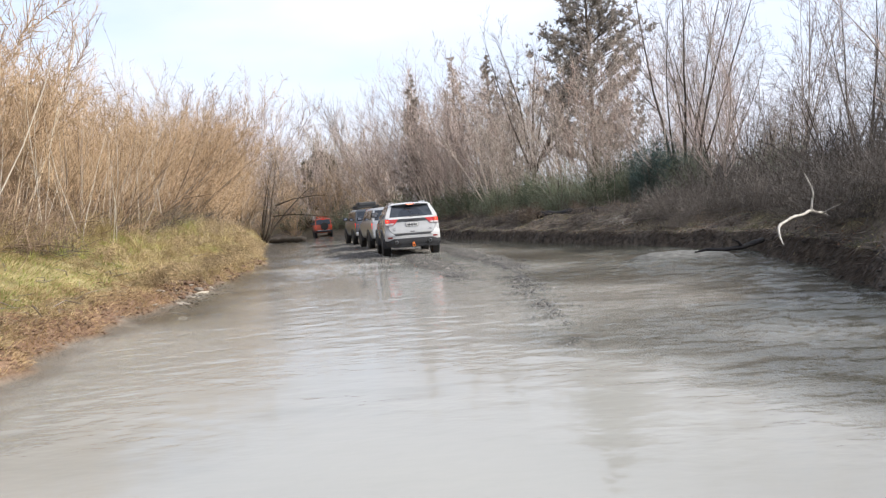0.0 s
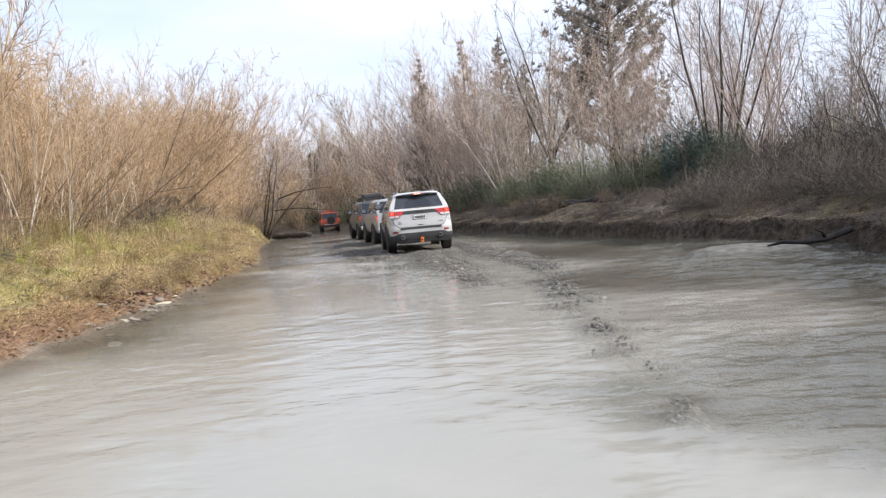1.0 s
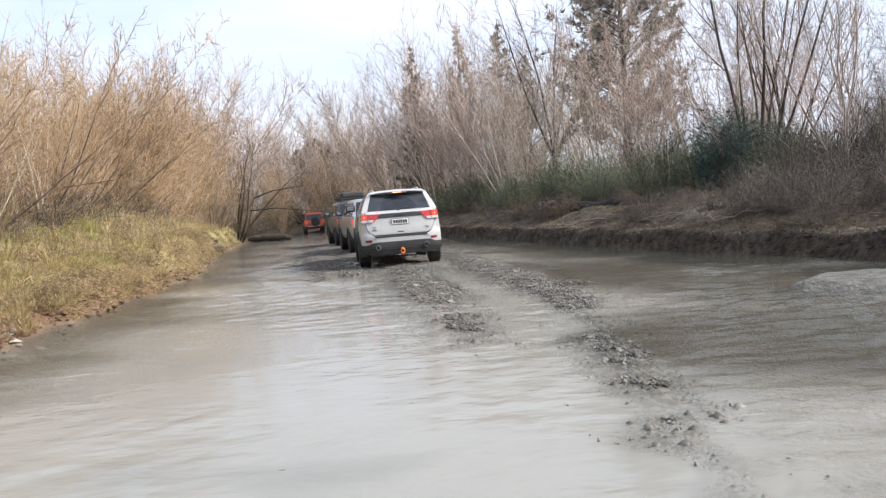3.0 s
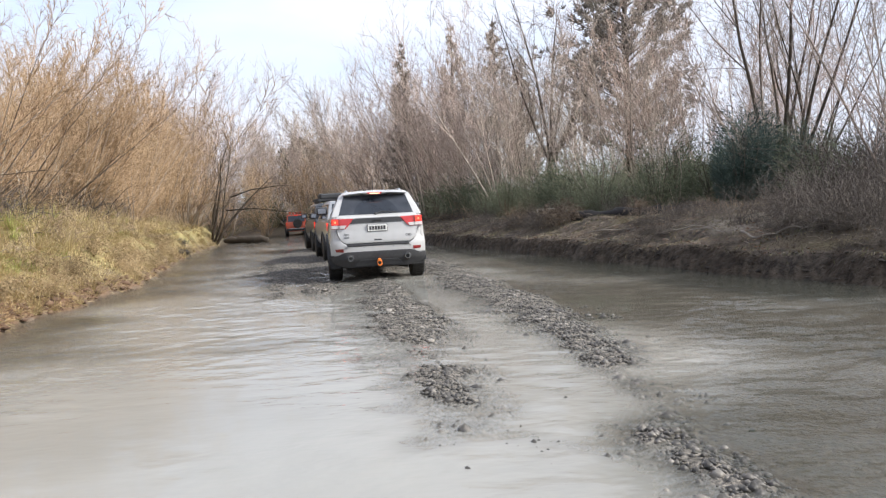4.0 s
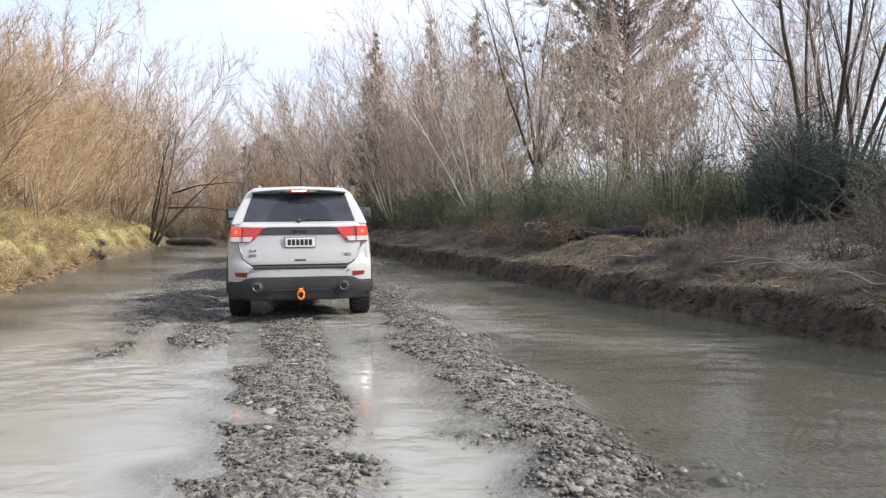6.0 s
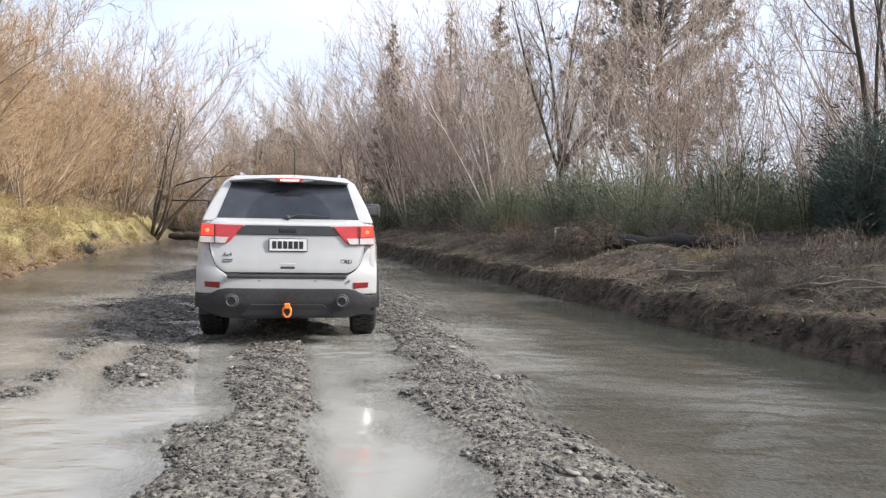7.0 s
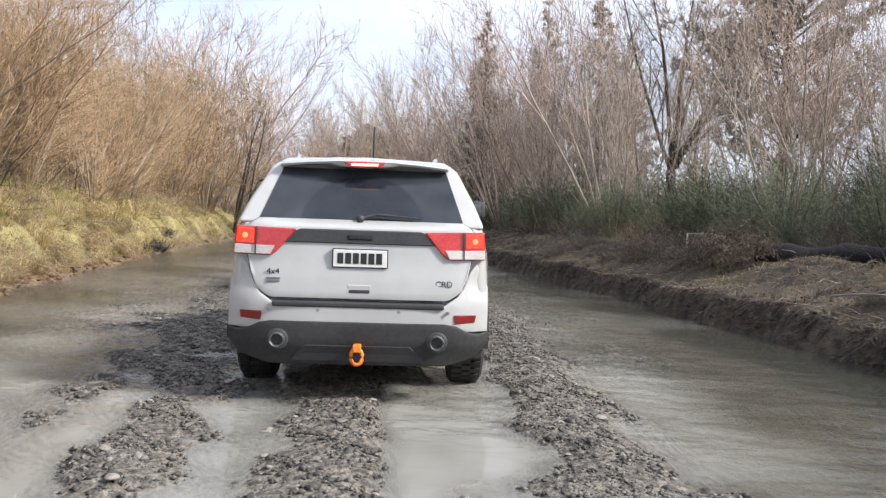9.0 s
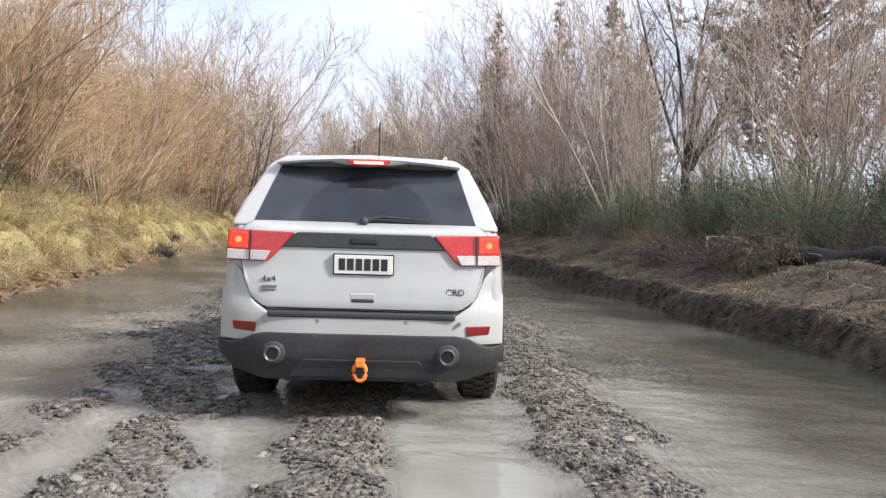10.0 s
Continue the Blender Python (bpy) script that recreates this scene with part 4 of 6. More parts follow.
# the cars ahead
four_by_four(pose(-2.35, 36.8, at(-2.8, 38) + 0.0, 0, 0, 13), "silver off-road estate car with lit tail lamps standing in the river", M_SILVER, boxy=0.45, roof=1.78, belt=1.18, wide=0.90, ride=0.06, spare=False, bumper=M_SILVER)
four_by_four(pose(-3.95, 45.0, at(-4.8, 47) + 0.0, 0, 0, 14), "dark grey boxy off-road car with a loaded roof rack", M_DARKPAINT, boxy=0.8, roof=1.85, belt=1.2, wide=0.90, ride=0.08, rack=True, bumper=M_CHROME)
four_by_four(pose(-11.9, 82.0, -0.12, 0, 0, 12), "orange-red boxy off-road car with roof lamps and a spare wheel", M_ORANGEPAINT, boxy=1.0, length=4.2, roof=1.80, belt=1.15, wide=0.88, ride=0.12, spare=True, roof_lamps=True)


# ---- bare trees, conifers and shrubs ----
def grow(rng, segs, p, d, length, r, level, spec):
    """One limb as a chain of points, with its side shoots."""
    n = spec["pieces"][level]
    q = np.array(p, float)
    d = np.array(d, float)
    chain_pts, chain_r = [q], [r]
    for i in range(n):
        d = d + rng.normal(0, spec["bend"][level], 3)
        d[2] += spec["rise"][level]
        d /= np.linalg.norm(d)
        e = q + d * length / n
        t0, t1 = i / n, (i + 1) / n
        fall = 0.75 if level else 0.93
        r0, r1 = r * (1 - fall * t0), r * (1 - fall * t1)
        chain_pts.append(e)
        chain_r.append(r1)
        if level:
            segs[2 if level == len(spec["shoots"]) else 1].append((*q, *e, r0, r1))
        if level < len(spec["shoots"]):
            many = spec["shoots"][level] / n * (spec.get("low", 0.35) if level == 0 and t1 < spec["clear"][0] else 0.35 if t1 < spec["clear"][level] else 1.25)
            for _ in range(int(many + rng.random())):
                f = rng.random()
                a = rng.uniform(0, 2 * math.pi)
                side = np.cross(d, (math.cos(a), math.sin(a), 0.3))
                side /= np.linalg.norm(side) + 1e-6
                s = spec["spread"][level]
                grow(rng, segs, q + (e - q) * f, d * (1 - s) + side * s, length * rng.uniform(*spec["ratio"][level]) * (1.05 - 0.55 * t0), max(r1 * 0.55, spec["thin"]), level + 1, spec)
        q = e
    if not level:
        segs[0].append(chain(Geo(), chain_pts, chain_r))


SPECS = {
    "willow": dict(pieces=(4, 3, 1), bend=(0.10, 0.11, 0.12), rise=(0.05, 0.07, 0.05), shoots=(13, 11), clear=(0.15, 0.1), spread=(0.45, 0.5), ratio=((0.30, 0.6), (0.3, 0.6)), thin=0.0055, stems=(7, 10), stem_lean=0.60, r=0.056),
    "far_poplar": dict(pieces=(5, 3, 1), bend=(0.05, 0.08, 0.12), rise=(0.05, 0.10, 0.08), shoots=(17, 11), clear=(0.25, 0.2), spread=(0.42, 0.45), ratio=((0.30, 0.55), (0.30, 0.55)), thin=0.013, stems=(1, 3), stem_lean=0.22, r=0.078),
    "far_willow": dict(pieces=(4, 2, 1), bend=(0.10, 0.11, 0.12), rise=(0.05, 0.07, 0.05), shoots=(10, 6), clear=(0.15, 0.1), spread=(0.45, 0.5), ratio=((0.30, 0.6), (0.3, 0.6)), thin=0.013, stems=(6, 9), stem_lean=0.60, r=0.056),
    "multistem": dict(pieces=(7, 5, 3, 1), bend=(0.07, 0.10, 0.12, 0.14), rise=(0.03, 0.06, 0.06, 0.03), shoots=(9, 7, 4), clear=(0.35, 0.2, 0.1), spread=(0.45, 0.5, 0.55), ratio=((0.30, 0.5), (0.3, 0.5), (0.3, 0.5)), thin=0.008, stems=(4, 6), stem_lean=0.38, r=0.13),
    "fan": dict(low=0.22, pieces=(8, 4, 3, 2), bend=(0.050, 0.060, 0.070, 0.08), rise=(0.050, 0.10, 0.08, 0.06), shoots=(10, 6, 2), clear=(0.26, 0.15, 0.1), spread=(0.38, 0.40, 0.44), ratio=((0.24, 0.44), (0.32, 0.55), (0.40, 0.70)), thin=0.0120, stems=(4, 6), stem_lean=0.56, r=0.046),
    "dark_fan": dict(low=0.05, pieces=(9, 5, 3, 1), bend=(0.05, 0.08, 0.10, 0.14), rise=(0.035, 0.07, 0.06, 0.03), shoots=(8, 6, 3), clear=(0.35, 0.2, 0.1), spread=(0.42, 0.45, 0.5), ratio=((0.26, 0.46), (0.3, 0.5), (0.3, 0.5)), thin=0.0085, stems=(7, 9), stem_lean=0.48, r=0.058),
    "forked": dict(pieces=(8, 5, 3, 1), bend=(0.055, 0.08, 0.10, 0.14), rise=(0.03, 0.06, 0.06, 0.03), shoots=(8, 6, 3), clear=(0.3, 0.2, 0.1), spread=(0.42, 0.45, 0.5), ratio=((0.26, 0.46), (0.3, 0.5), (0.3, 0.5)), thin=0.011, stems=(6, 7), stem_lean=0.62, r=0.085, fork=2.6),
    "leaner": dict(low=0.2, pieces=(8, 4, 2, 1), bend=(0.10, 0.12, 0.14, 0.16), rise=(0.02, 0.09, 0.08, 0.05), shoots=(11, 5, 2), clear=(0.22, 0.15, 0.1), spread=(0.34, 0.40, 0.45), ratio=((0.20, 0.40), (0.28, 0.5), (0.35, 0.7)), thin=0.0078, stems=(2, 4), stem_lean=0.30, r=0.033),
    "sapling": dict(pieces=(8, 2, 1), bend=(0.09, 0.12, 0.14), rise=(0.03, 0.08, 0.05), shoots=(13, 5), clear=(0.3, 0.1), spread=(0.40, 0.5), ratio=((0.16, 0.34), (0.3, 0.6)), thin=0.008, stems=(2, 5), stem_lean=0.22, r=0.028),
}


def bare_tree(kind, tall, mat, bark, seed, lean=(0, 0)):
    """Meshes of the stems and of the twigs of one bare tree, tall metres high."""
    rng = np.random.default_rng(seed)
    sp = SPECS[kind]
    segs = {0: [], 1: [], 2: []}
    fork = sp.get("fork", 0.0)
    if fork:
        segs[0].append(chain(Geo(), [(0, 0, -0.2), (0.06, 0.02, fork * 0.4), (-0.03, 0, fork * 0.8), (0, 0, fork + 0.15)], [0.27, 0.21, 0.19, 0.17], 9))
    for i in range(rng.integers(*sp["stems"], endpoint=True)):
        a = rng.uniform(0, 2 * math.pi)
        s = sp["stem_lean"] * rng.uniform(0.3, 1)
        d = np.array((math.cos(a) * s + lean[0], math.sin(a) * s + lean[1], 1.0))
        f = rng.uniform(0.7, 1.0)
        grow(rng, segs, (math.cos(a) * 0.2 * rng.random(), math.sin(a) * 0.2 * rng.random(), fork - 0.15), d, (tall - fork) * f, sp["r"] * tall / 9 * rng.uniform(0.7, 1.1), 0, sp)
    stems = [as_mesh("stem", g, bark) for g in segs[0]]
    high = Geo()
    tubes(high, segs[1], 3)
    spikes(high, segs[2])
    return (*stems, as_mesh("crown", high, mat))


def place_tree(meshes, name, m, label, category="tree", group=""):
    ob = empty(name, m, label, category, group)
    for me in meshes:
        piece = part(me.name.split(".")[0], me, [], ob)
        if piece.name.startswith("limb_whorl"):
            piece["kind"] = "stuff"
    return ob


def copies(meshes, places, name, label, category, group, seed, scale=(0.85, 1.15), lean=0):
    """The same few meshes at many places, each turned and sized a little differently."""
    rng = random.Random(seed)
    for x, y, s in places:
        if math.hypot((x - 8.0) / 1.9, (y - 34.0) / 2.8) < 1 or (3.6 < x < 7.4 and 34.2 < y < 38.5):     # the open ledge by the sand and the log
            continue
        me = meshes[rng.randrange(len(meshes))]
        k = s * rng.uniform(*scale)
        m = pose(x, y, at(x, y) - 0.03, rng.uniform(-4, 4), rng.uniform(-4, 4) - lean, 0) @ pose(0, 0, 0, 0, 0, rng.uniform(0, 360)) @ Matrix.Diagonal((k, k, k * rng.uniform(0.9, 1.1), 1))
        if len(me) > 1:
            place_tree(me, name, m, label, category, group)
        else:
            ob = part(name, me[0], [], None, m=m)
            tagged(ob, label, category, group)


def conifer_meshes(tall, wide, seed, tufts=9, gap=0.04, inner=0.28, full=1.15, blade=0.026, mat=None):
    rng = np.random.default_rng(seed)
    trunk = chain(Geo(), [(0, 0, -0.2), (0, 0, tall * 0.5), (0.05, 0, tall)], [tall * 0.014, tall * 0.009, 0.02], 8)
    g = Geo()
    limbs, bases, tips, ws, sd = [], [], [], [], []
    z = tall * 0.14
    while z < tall * 0.99:
        f = 1 - (z / tall)
        n = 4 + int(rng.random() * 2.5)
        reach = wide * (0.03 + 0.97 * min(1, f * full)) * rng.uniform(0.75, 1.1)
        for i in range(n):
            a = rng.uniform(0, 2 * math.pi)
            up = 0.25 + 0.55 * (1 - f) + rng.normal(0, 0.15)
            L = reach * rng.uniform(0.65, 1.05)
            d = unit(np.array((math.cos(a), math.sin(a), up)))
            p = np.array((0, 0, z))
            e = p + d * L + np.array((0, 0, 0.12 * L))
            limbs.append((*p, *e, 0.015 + 0.008 * L, 0.006))
            for j in range(max(2, int(tufts * L / wide) + 1)):
                u = rng.uniform(inner, 1.03)
                c = p + (e - p) * u + rng.normal(0, 0.14 * (0.4 + L / wide), 3)
                m = 14
                dirs = unit(rng.normal(0, 1, (m, 3)) + d * 0.9 + np.array((0, 0, 0.7)))
                bases.append(np.repeat(c[None], m, 0) + dirs * 0.02)
                tips.append(c + dirs * rng.uniform(6.0, 14.0, (m, 1)) * blade * min(1, 0.5 + 2.5 * f))
                ws.append(rng.uniform(0.7, 1.3, m) * blade)
                sd.append(unit(np.cross(dirs, rng.normal(0, 1, (m, 3)))))
        z += tall * gap * rng.uniform(0.7, 1.3)
    tubes(g, limbs, 3)
    n2 = Geo()
    blades(n2, np.concatenate(bases), np.concatenate(tips), np.concatenate(ws), np.concatenate(sd))
    return as_mesh("trunk", trunk, M_DARKBARK), as_mesh("limb_whorl", g, M_DARKBARK), as_mesh("crown", n2, mat or M_NEEDLE)


def shrub_mesh(tall, wide, count, mat, seed, upright=0.8, thick=0.006, shoot=1.0):
    """A shrub of many thin green shoots."""
    rng = np.random.default_rng(seed)
    a = rng.uniform(0, 2 * math.pi, count)
    rad = np.sqrt(rng.random(count)) * wide * 0.5
    lump = 1 + 0.22 * np.sin(a * 3 + seed) + 0.15 * np.sin(a * 5 + 2 * seed)
    hh = tall * np.sqrt(np.clip(1 - (rad / (wide * 0.52)) ** 2, 0.03, 1)) * lump
    z0 = hh * rng.uniform(0.0, 0.85, count)
    base = np.stack([np.cos(a) * rad * lump * (0.55 + 0.45 * z0 / tall), np.sin(a) * rad * lump * (0.55 + 0.45 * z0 / tall), z0], 1)
    d = unit(np.stack([np.cos(a) * (1 - upright) * 1.4, np.sin(a) * (1 - upright) * 1.4, np.full(count, upright)], 1) + rng.normal(0, 0.28, (count, 3)))
    L = rng.uniform(0.12, 0.36, count) * tall / 2 * shoot
    side = unit(np.cross(d, rng.normal(0, 1, (count, 3))))
    g = Geo()
    blades(g, base, base + d * L[:, None], rng.uniform(thick, thick * 2.2, count), side, rng.normal(0, 0.05, (count, 3)))
    stems = []
    for i in range(14):
        b = rng.uniform(0, 2 * math.pi)
        r = wide * 0.36 * rng.random()
        stems.append((0.3 * r * math.cos(b), 0.3 * r * math.sin(b), -0.1, r * math.cos(b), r * math.sin(b), tall * 0.7, 0.02, 0.006))
    return (as_mesh("stem_clump", tubes(Geo(), stems, 4), M_BRUSH), as_mesh("crown", g, mat))


def tangle_mesh(wide, tall, count, seed, mat, thick=0.013):
    """Dead sticks and canes lying and arching over one another."""
    rng = np.random.default_rng(seed)
    segs = []
    for i in range(count):
        p = np.array((rng.normal(0, wide * 0.25), rng.normal(0, wide * 0.25), 0.0))
        d = unit(rng.normal(0, 1, 3) + np.array((0, 0, 1.1)))
        n, L = 3, tall * rng.uniform(0.5, 1.3)
        r = rng.uniform(thick * 0.4, thick)
        for j in range(n):
            e = p + d * L / n
            segs.append((*p, *e, r * (1 - 0.18 * j), r * (0.82 - 0.18 * j)))
            d = unit(d + rng.normal(0, 0.28, 3) + np.array((0, 0, -0.28)))
            p = e
    tips = segs[2::3]
    del segs[2::3]
    return (as_mesh("brush", spikes(tubes(Geo(), segs, 3), tips), mat),)


FAN = [bare_tree("fan", 12.0, M_CROWN, M_GREY, s) for s in (201, 202, 203, 204, 205)]
WARMFAN = [bare_tree("fan", 9.0, M_WARMCROWN, M_TANSTEM, s) for s in (211, 212, 213)]
REDFAN = [bare_tree("fan", 11.0, M_REDCROWN, M_GREY, s) for s in (241, 242)]
DARKFAN = [bare_tree("dark_fan", 11.5, M_DARKTWIG, M_DARKBARK, s) for s in (221, 222)]
LEANER = [bare_tree("leaner", 10.0, M_CROWN, M_GREY, s) for s in (231, 232, 233, 234)]
WILLOW = [bare_tree("willow", 5.5, M_ORANGE, M_GREY, s) for s in (11, 12, 13, 14)]
FARPOPLAR = [bare_tree("far_poplar", 11, M_GREY, M_GREY, s) for s in (5, 6, 7)]
FARWILLOW = [bare_tree("far_willow", 5.5, M_ORANGE, M_GREY, s) for s in (15, 16, 17)]
FARBROOM = [shrub_mesh(2.0, 2.4, 600, M_BROOM, s, 0.55, 0.013) for s in (47, 48)]
SAPLING = [bare_tree("sapling", 9, M_GREY, M_GREY, s) for s in (31, 32, 33, 34)]
PALESAPLING = [bare_tree("sapling", 7, M_ORANGE, M_PALE, s) for s in (35, 36, 37)]
BROOM = [shrub_mesh(2.0, 2.4, 3800, M_BROOM, s, 0.5, 0.0040, 0.72) for s in (41, 42, 43)]
DARKBROOM = [shrub_mesh(3.0, 2.8, 9000, M_BROOMDARK, s, 0.45, 0.0055, 0.6) for s in (45, 46)]
LIGHTTANGLE = [tangle_mesh(2.0, 1.3, 150, s, M_WARMBRUSH) for s in (54, 55)]
TANGLE = [tangle_mesh(2.0, 1.3, 190, s, M_BRAMBLE) for s in (51, 52, 53)]
WARMTANGLE = [tangle_mesh(2.0, 1.5, 260, s, M_THICKET, 0.0085) for s in (61, 62, 63)]
BROWNWILLOW = [bare_tree("willow", 4.6, M_SHADEBRUSH, M_BRUSH, s) for s in (18, 19)]
FINETANGLE = [tangle_mesh(2.0, 1.3, 340, s, M_BRAMBLE, 0.0075) for s in (56, 57, 58)]


def along(edge, sign, y0, y1, pace, d0, d1, seed, size=(0.9, 1.15)):
    """Places beside the river: every pace metres or so, between d0 and d1 metres from the water's edge."""
    rng = random.Random(seed)
    out, y = [], y0
    while y < y1:
        out.append((float(edge(np.array(y))) + sign * rng.uniform(d0, d1), y + rng.uniform(-pace, pace) * 0.5, rng.uniform(*size)))
        y += pace * rng.uniform(0.7, 1.3)
    return out


WL = "bare orange-brown willow with many fine stems on the grassy bank"
PL = "tall bare grey-brown tree with fine upright twigs"
SL = "slender bare sapling with several pale stems"
BL = "dense green broom shrub on the earth bank"

# left bank: warm-coloured willows, with greyer trees behind
copies(WILLOW, along(left_edge, -1, 24, 40, 2.4, 4.5, 7.0, 1, (0.7, 0.95)), "willow", WL, "tree", "willows on the bank", 1, lean=-4)
copies(WARMFAN, along(left_edge, -1, 16, 46, 4.0, 4.5, 7.5, 51, (0.5, 0.75)), "willow", WL, "tree", "willows on the bank", 51, lean=-6)
copies(WILLOW, along(left_edge, -1, 40, 62, 1.8, 2.0, 4.5, 2, (0.85, 1.2)), "willow", WL, "tree", "willows on the bank", 2, lean=-6)
copies(FARWILLOW, along(left_edge, -1, 14, 70, 2.0, 7.0, 12.0, 3, (1.0, 1.4)), "willow", WL, "tree", "willows on the bank", 3)
copies(FARWILLOW, along(left_edge, -1, 62, 112, 2.2, 1.5, 6.0, 4, (1.0, 1.5)), "willow", WL, "tree", "willows on the bank", 4, lean=-5)
copies(PALESAPLING, along(left_edge, -1, 15, 60, 0.55, 3.2, 5.8, 21, (0.4, 0.8)), "sapling", SL, "tree", "saplings on the bank", 21, lean=-5)
copies(WARMTANGLE, along(left_edge, -1, 12, 68, 1.2, 6.0, 9.5, 45, (1.3, 2.1)), "bramble_bush", "dead brown bramble bush of tangled canes", "bush", "dead bushes", 45)
copies(WARMTANGLE, along(left_edge, -1, 15, 62, 0.85, 3.9, 5.5, 44, (0.6, 1.2)), "bramble_bush", "dead brown bramble bush of tangled canes", "bush", "dead bushes", 44)
copies(WARMFAN, along(left_edge, -1, 46, 72, 2.6, 3.0, 9.0, 5, (0.8, 1.15)), "bare_tree", PL, "tree", "bare trees by the river", 5)
copies(FARPOPLAR, along(left_edge, -1, 100, 150, 3.0, -6.0, 18.0, 6, (1.1, 1.5)), "bare_tree", PL, "tree", "bare trees by the river", 6)
copies(FARPOPLAR, [(x, y, 1.25) for x, y in ((-29, 118), (-25, 124), (-21, 117), (-17, 125), (-13, 119), (-9, 127), (-5, 120), (-1, 128), (4, 121), (-33, 128), (-20, 138), (-10, 140))], "bare_tree", PL, "tree", "bare trees by the river", 30)

copies(FARPOPLAR, [(-13, 97, 1.1), (-16.5, 103, 1.2), (-10, 94, 1.05), (-19, 108, 1.3), (-7, 92, 1.0), (-12, 107, 1.3), (-23, 110, 1.3)], "bare_tree", PL, "tree", "bare trees by the river", 31)
copies(FAN, [(-16.4, 66.5, 0.95), (-16.8, 70, 1.05), (-18.0, 73.5, 1.1), (-16.2, 61, 0.85), (-19.5, 68, 1.1), (-15.8, 56, 0.75)], "bare_tree", PL, "tree", "bare trees by the river", 32, lean=-12)
copies(SAPLING, [(8.2, 50, 1.0), (9.6, 52, 1.1), (10.8, 49, 1.0), (12.2, 51, 1.1), (11.4, 53.5, 1.2)], "sapling", SL, "tree", "saplings behind the shrubs", 33)

copies(FARWILLOW, [(x, 94 + 5 * math.sin(x * 1.7), 1.3) for x in range(-40, -4, 2)], "willow", WL, "tree", "willows on the bank", 34)
copies(FARBROOM, [(x, 99 + 4 * math.sin(x * 2.1), 1.5) for x in range(-44, -2, 2)], "broom_shrub", BL, "shrub", "broom shrubs", 35)
copies(FARBROOM, [(x, 120 + 4 * math.sin(x * 2.3), 2.0) for x in range(-40, -4, 2)], "broom_shrub", BL, "shrub", "broom shrubs", 38)
copies(FARWILLOW, [(x, 116 + 4 * math.sin(x * 1.3), 0.9) for x in range(-39, -9, 2)], "willow", WL, "tree", "willows on the bank", 39)
copies(FARBROOM, along(left_edge, -1, 46, 84, 2.0, 8.0, 14.0, 36, (1.0, 1.4)), "broom_shrub", BL, "shrub", "broom shrubs", 36)

copies(FARBROOM, [(2 + 1.7 * i, 66 + 3 * math.sin(i * 1.9), 1.6) for i in range(15)], "broom_shrub", BL, "shrub", "broom shrubs", 37)
copies(TANGLE, [(3.9, 38.9, 0.7), (3.5, 39.3, 0.6), (3.0, 41.2, 0.55)], "bramble_bush", "dead brown bramble bush of tangled canes", "bush", "dead bushes", 38)

# beside and behind the start: unseen growth added for closed banks and reflections
copies(FARWILLOW, along(left_edge, -1, -34, 14, 4.0, 7.0, 14.0, 41, (0.9, 1.3)), "willow", WL, "tree", "willows on the bank", 41)
copies(LIGHTTANGLE, along(right_edge, 1, -34, 6, 1.6, 2.5, 8.0, 42, (0.8, 1.4)), "bramble_bush", "dead brown bramble bush of tangled canes", "bush", "dead bushes", 42)
copies(SAPLING, along(right_edge, 1, -34, 14, 3.5, 10.0, 20.0, 43, (0.6, 0.9)), "sapling", SL, "tree", "saplings behind the shrubs", 43)

# right bank
copies(FAN, along(right_edge, 1, 52, 64, 2.2, 4.0, 8.5, 72, (0.68, 0.86)), "bare_tree", PL, "tree", "bare trees by the river", 72, lean=9)
copies(FAN, along(right_edge, 1, 64, 76, 0.85, 3.5, 9.0, 7, (0.84, 1.0)), "bare_tree", PL, "tree", "bare trees by the river", 7, lean=6)
copies(FAN, along(right_edge, 1, 76, 88, 0.95, 3.5, 9.0, 76, (0.78, 0.92)), "bare_tree", PL, "tree", "bare trees by the river", 76, lean=5)
copies(FAN, along(right_edge, 1, 88, 112, 1.4, 2.5, 9.0, 71, (0.8, 1.0)), "bare_tree", PL, "tree", "bare trees by the river", 71, lean=7)
copies(FARPOPLAR, along(right_edge, 1, 60, 112, 5.5, 9.0, 20.0, 8, (0.80, 1.0)), "bare_tree", PL, "tree", "bare trees by the river", 8, lean=3)
copies(FAN, along(right_edge, 1, 42, 56, 5.0, 15.0, 24.0, 28, (0.7, 0.9)), "bare_tree", PL, "tree", "bare trees by the river", 28, lean=4)
copies(SAPLING, along(right_edge, 1, 40, 60, 1.0, 4.5, 9.0, 9, (0.6, 1.0)), "sapling", SL, "tree", "saplings behind the shrubs", 9, lean=5)
copies(LEANER, along(right_edge, 1, 17, 52, 2.1, 6.5, 15.0, 10, (0.75, 1.1)), "sapling", "slender bare tree with leaning grey stems", "tree", "saplings behind the shrubs", 10, lean=11)
copies(LEANER, [(12.2, 45.5, 1.0), (13.4, 47.5, 1.05), (14.6, 45.0, 1.0), (11.6, 48.5, 0.9), (15.6, 48.5, 1.1)], "sapling", "slender bare tree with leaning grey stems", "tree", "saplings behind the shrubs", 80, lean=7)
copies(REDFAN, [(9.6, 50.5, 0.85), (10.8, 53.5, 0.9)], "bare_tree", "bare reddish-brown tree with dense upright twigs", "tree", "bare trees by the river", 73)
copies(DARKFAN, [(11.9, 40.2, 1.0), (13.6, 42.0, 0.95), (19.0, 37.0, 1.0)], "bare_tree", "bare dark many-stemmed tree with open spreading limbs", "tree", "dark bare trees", 11)
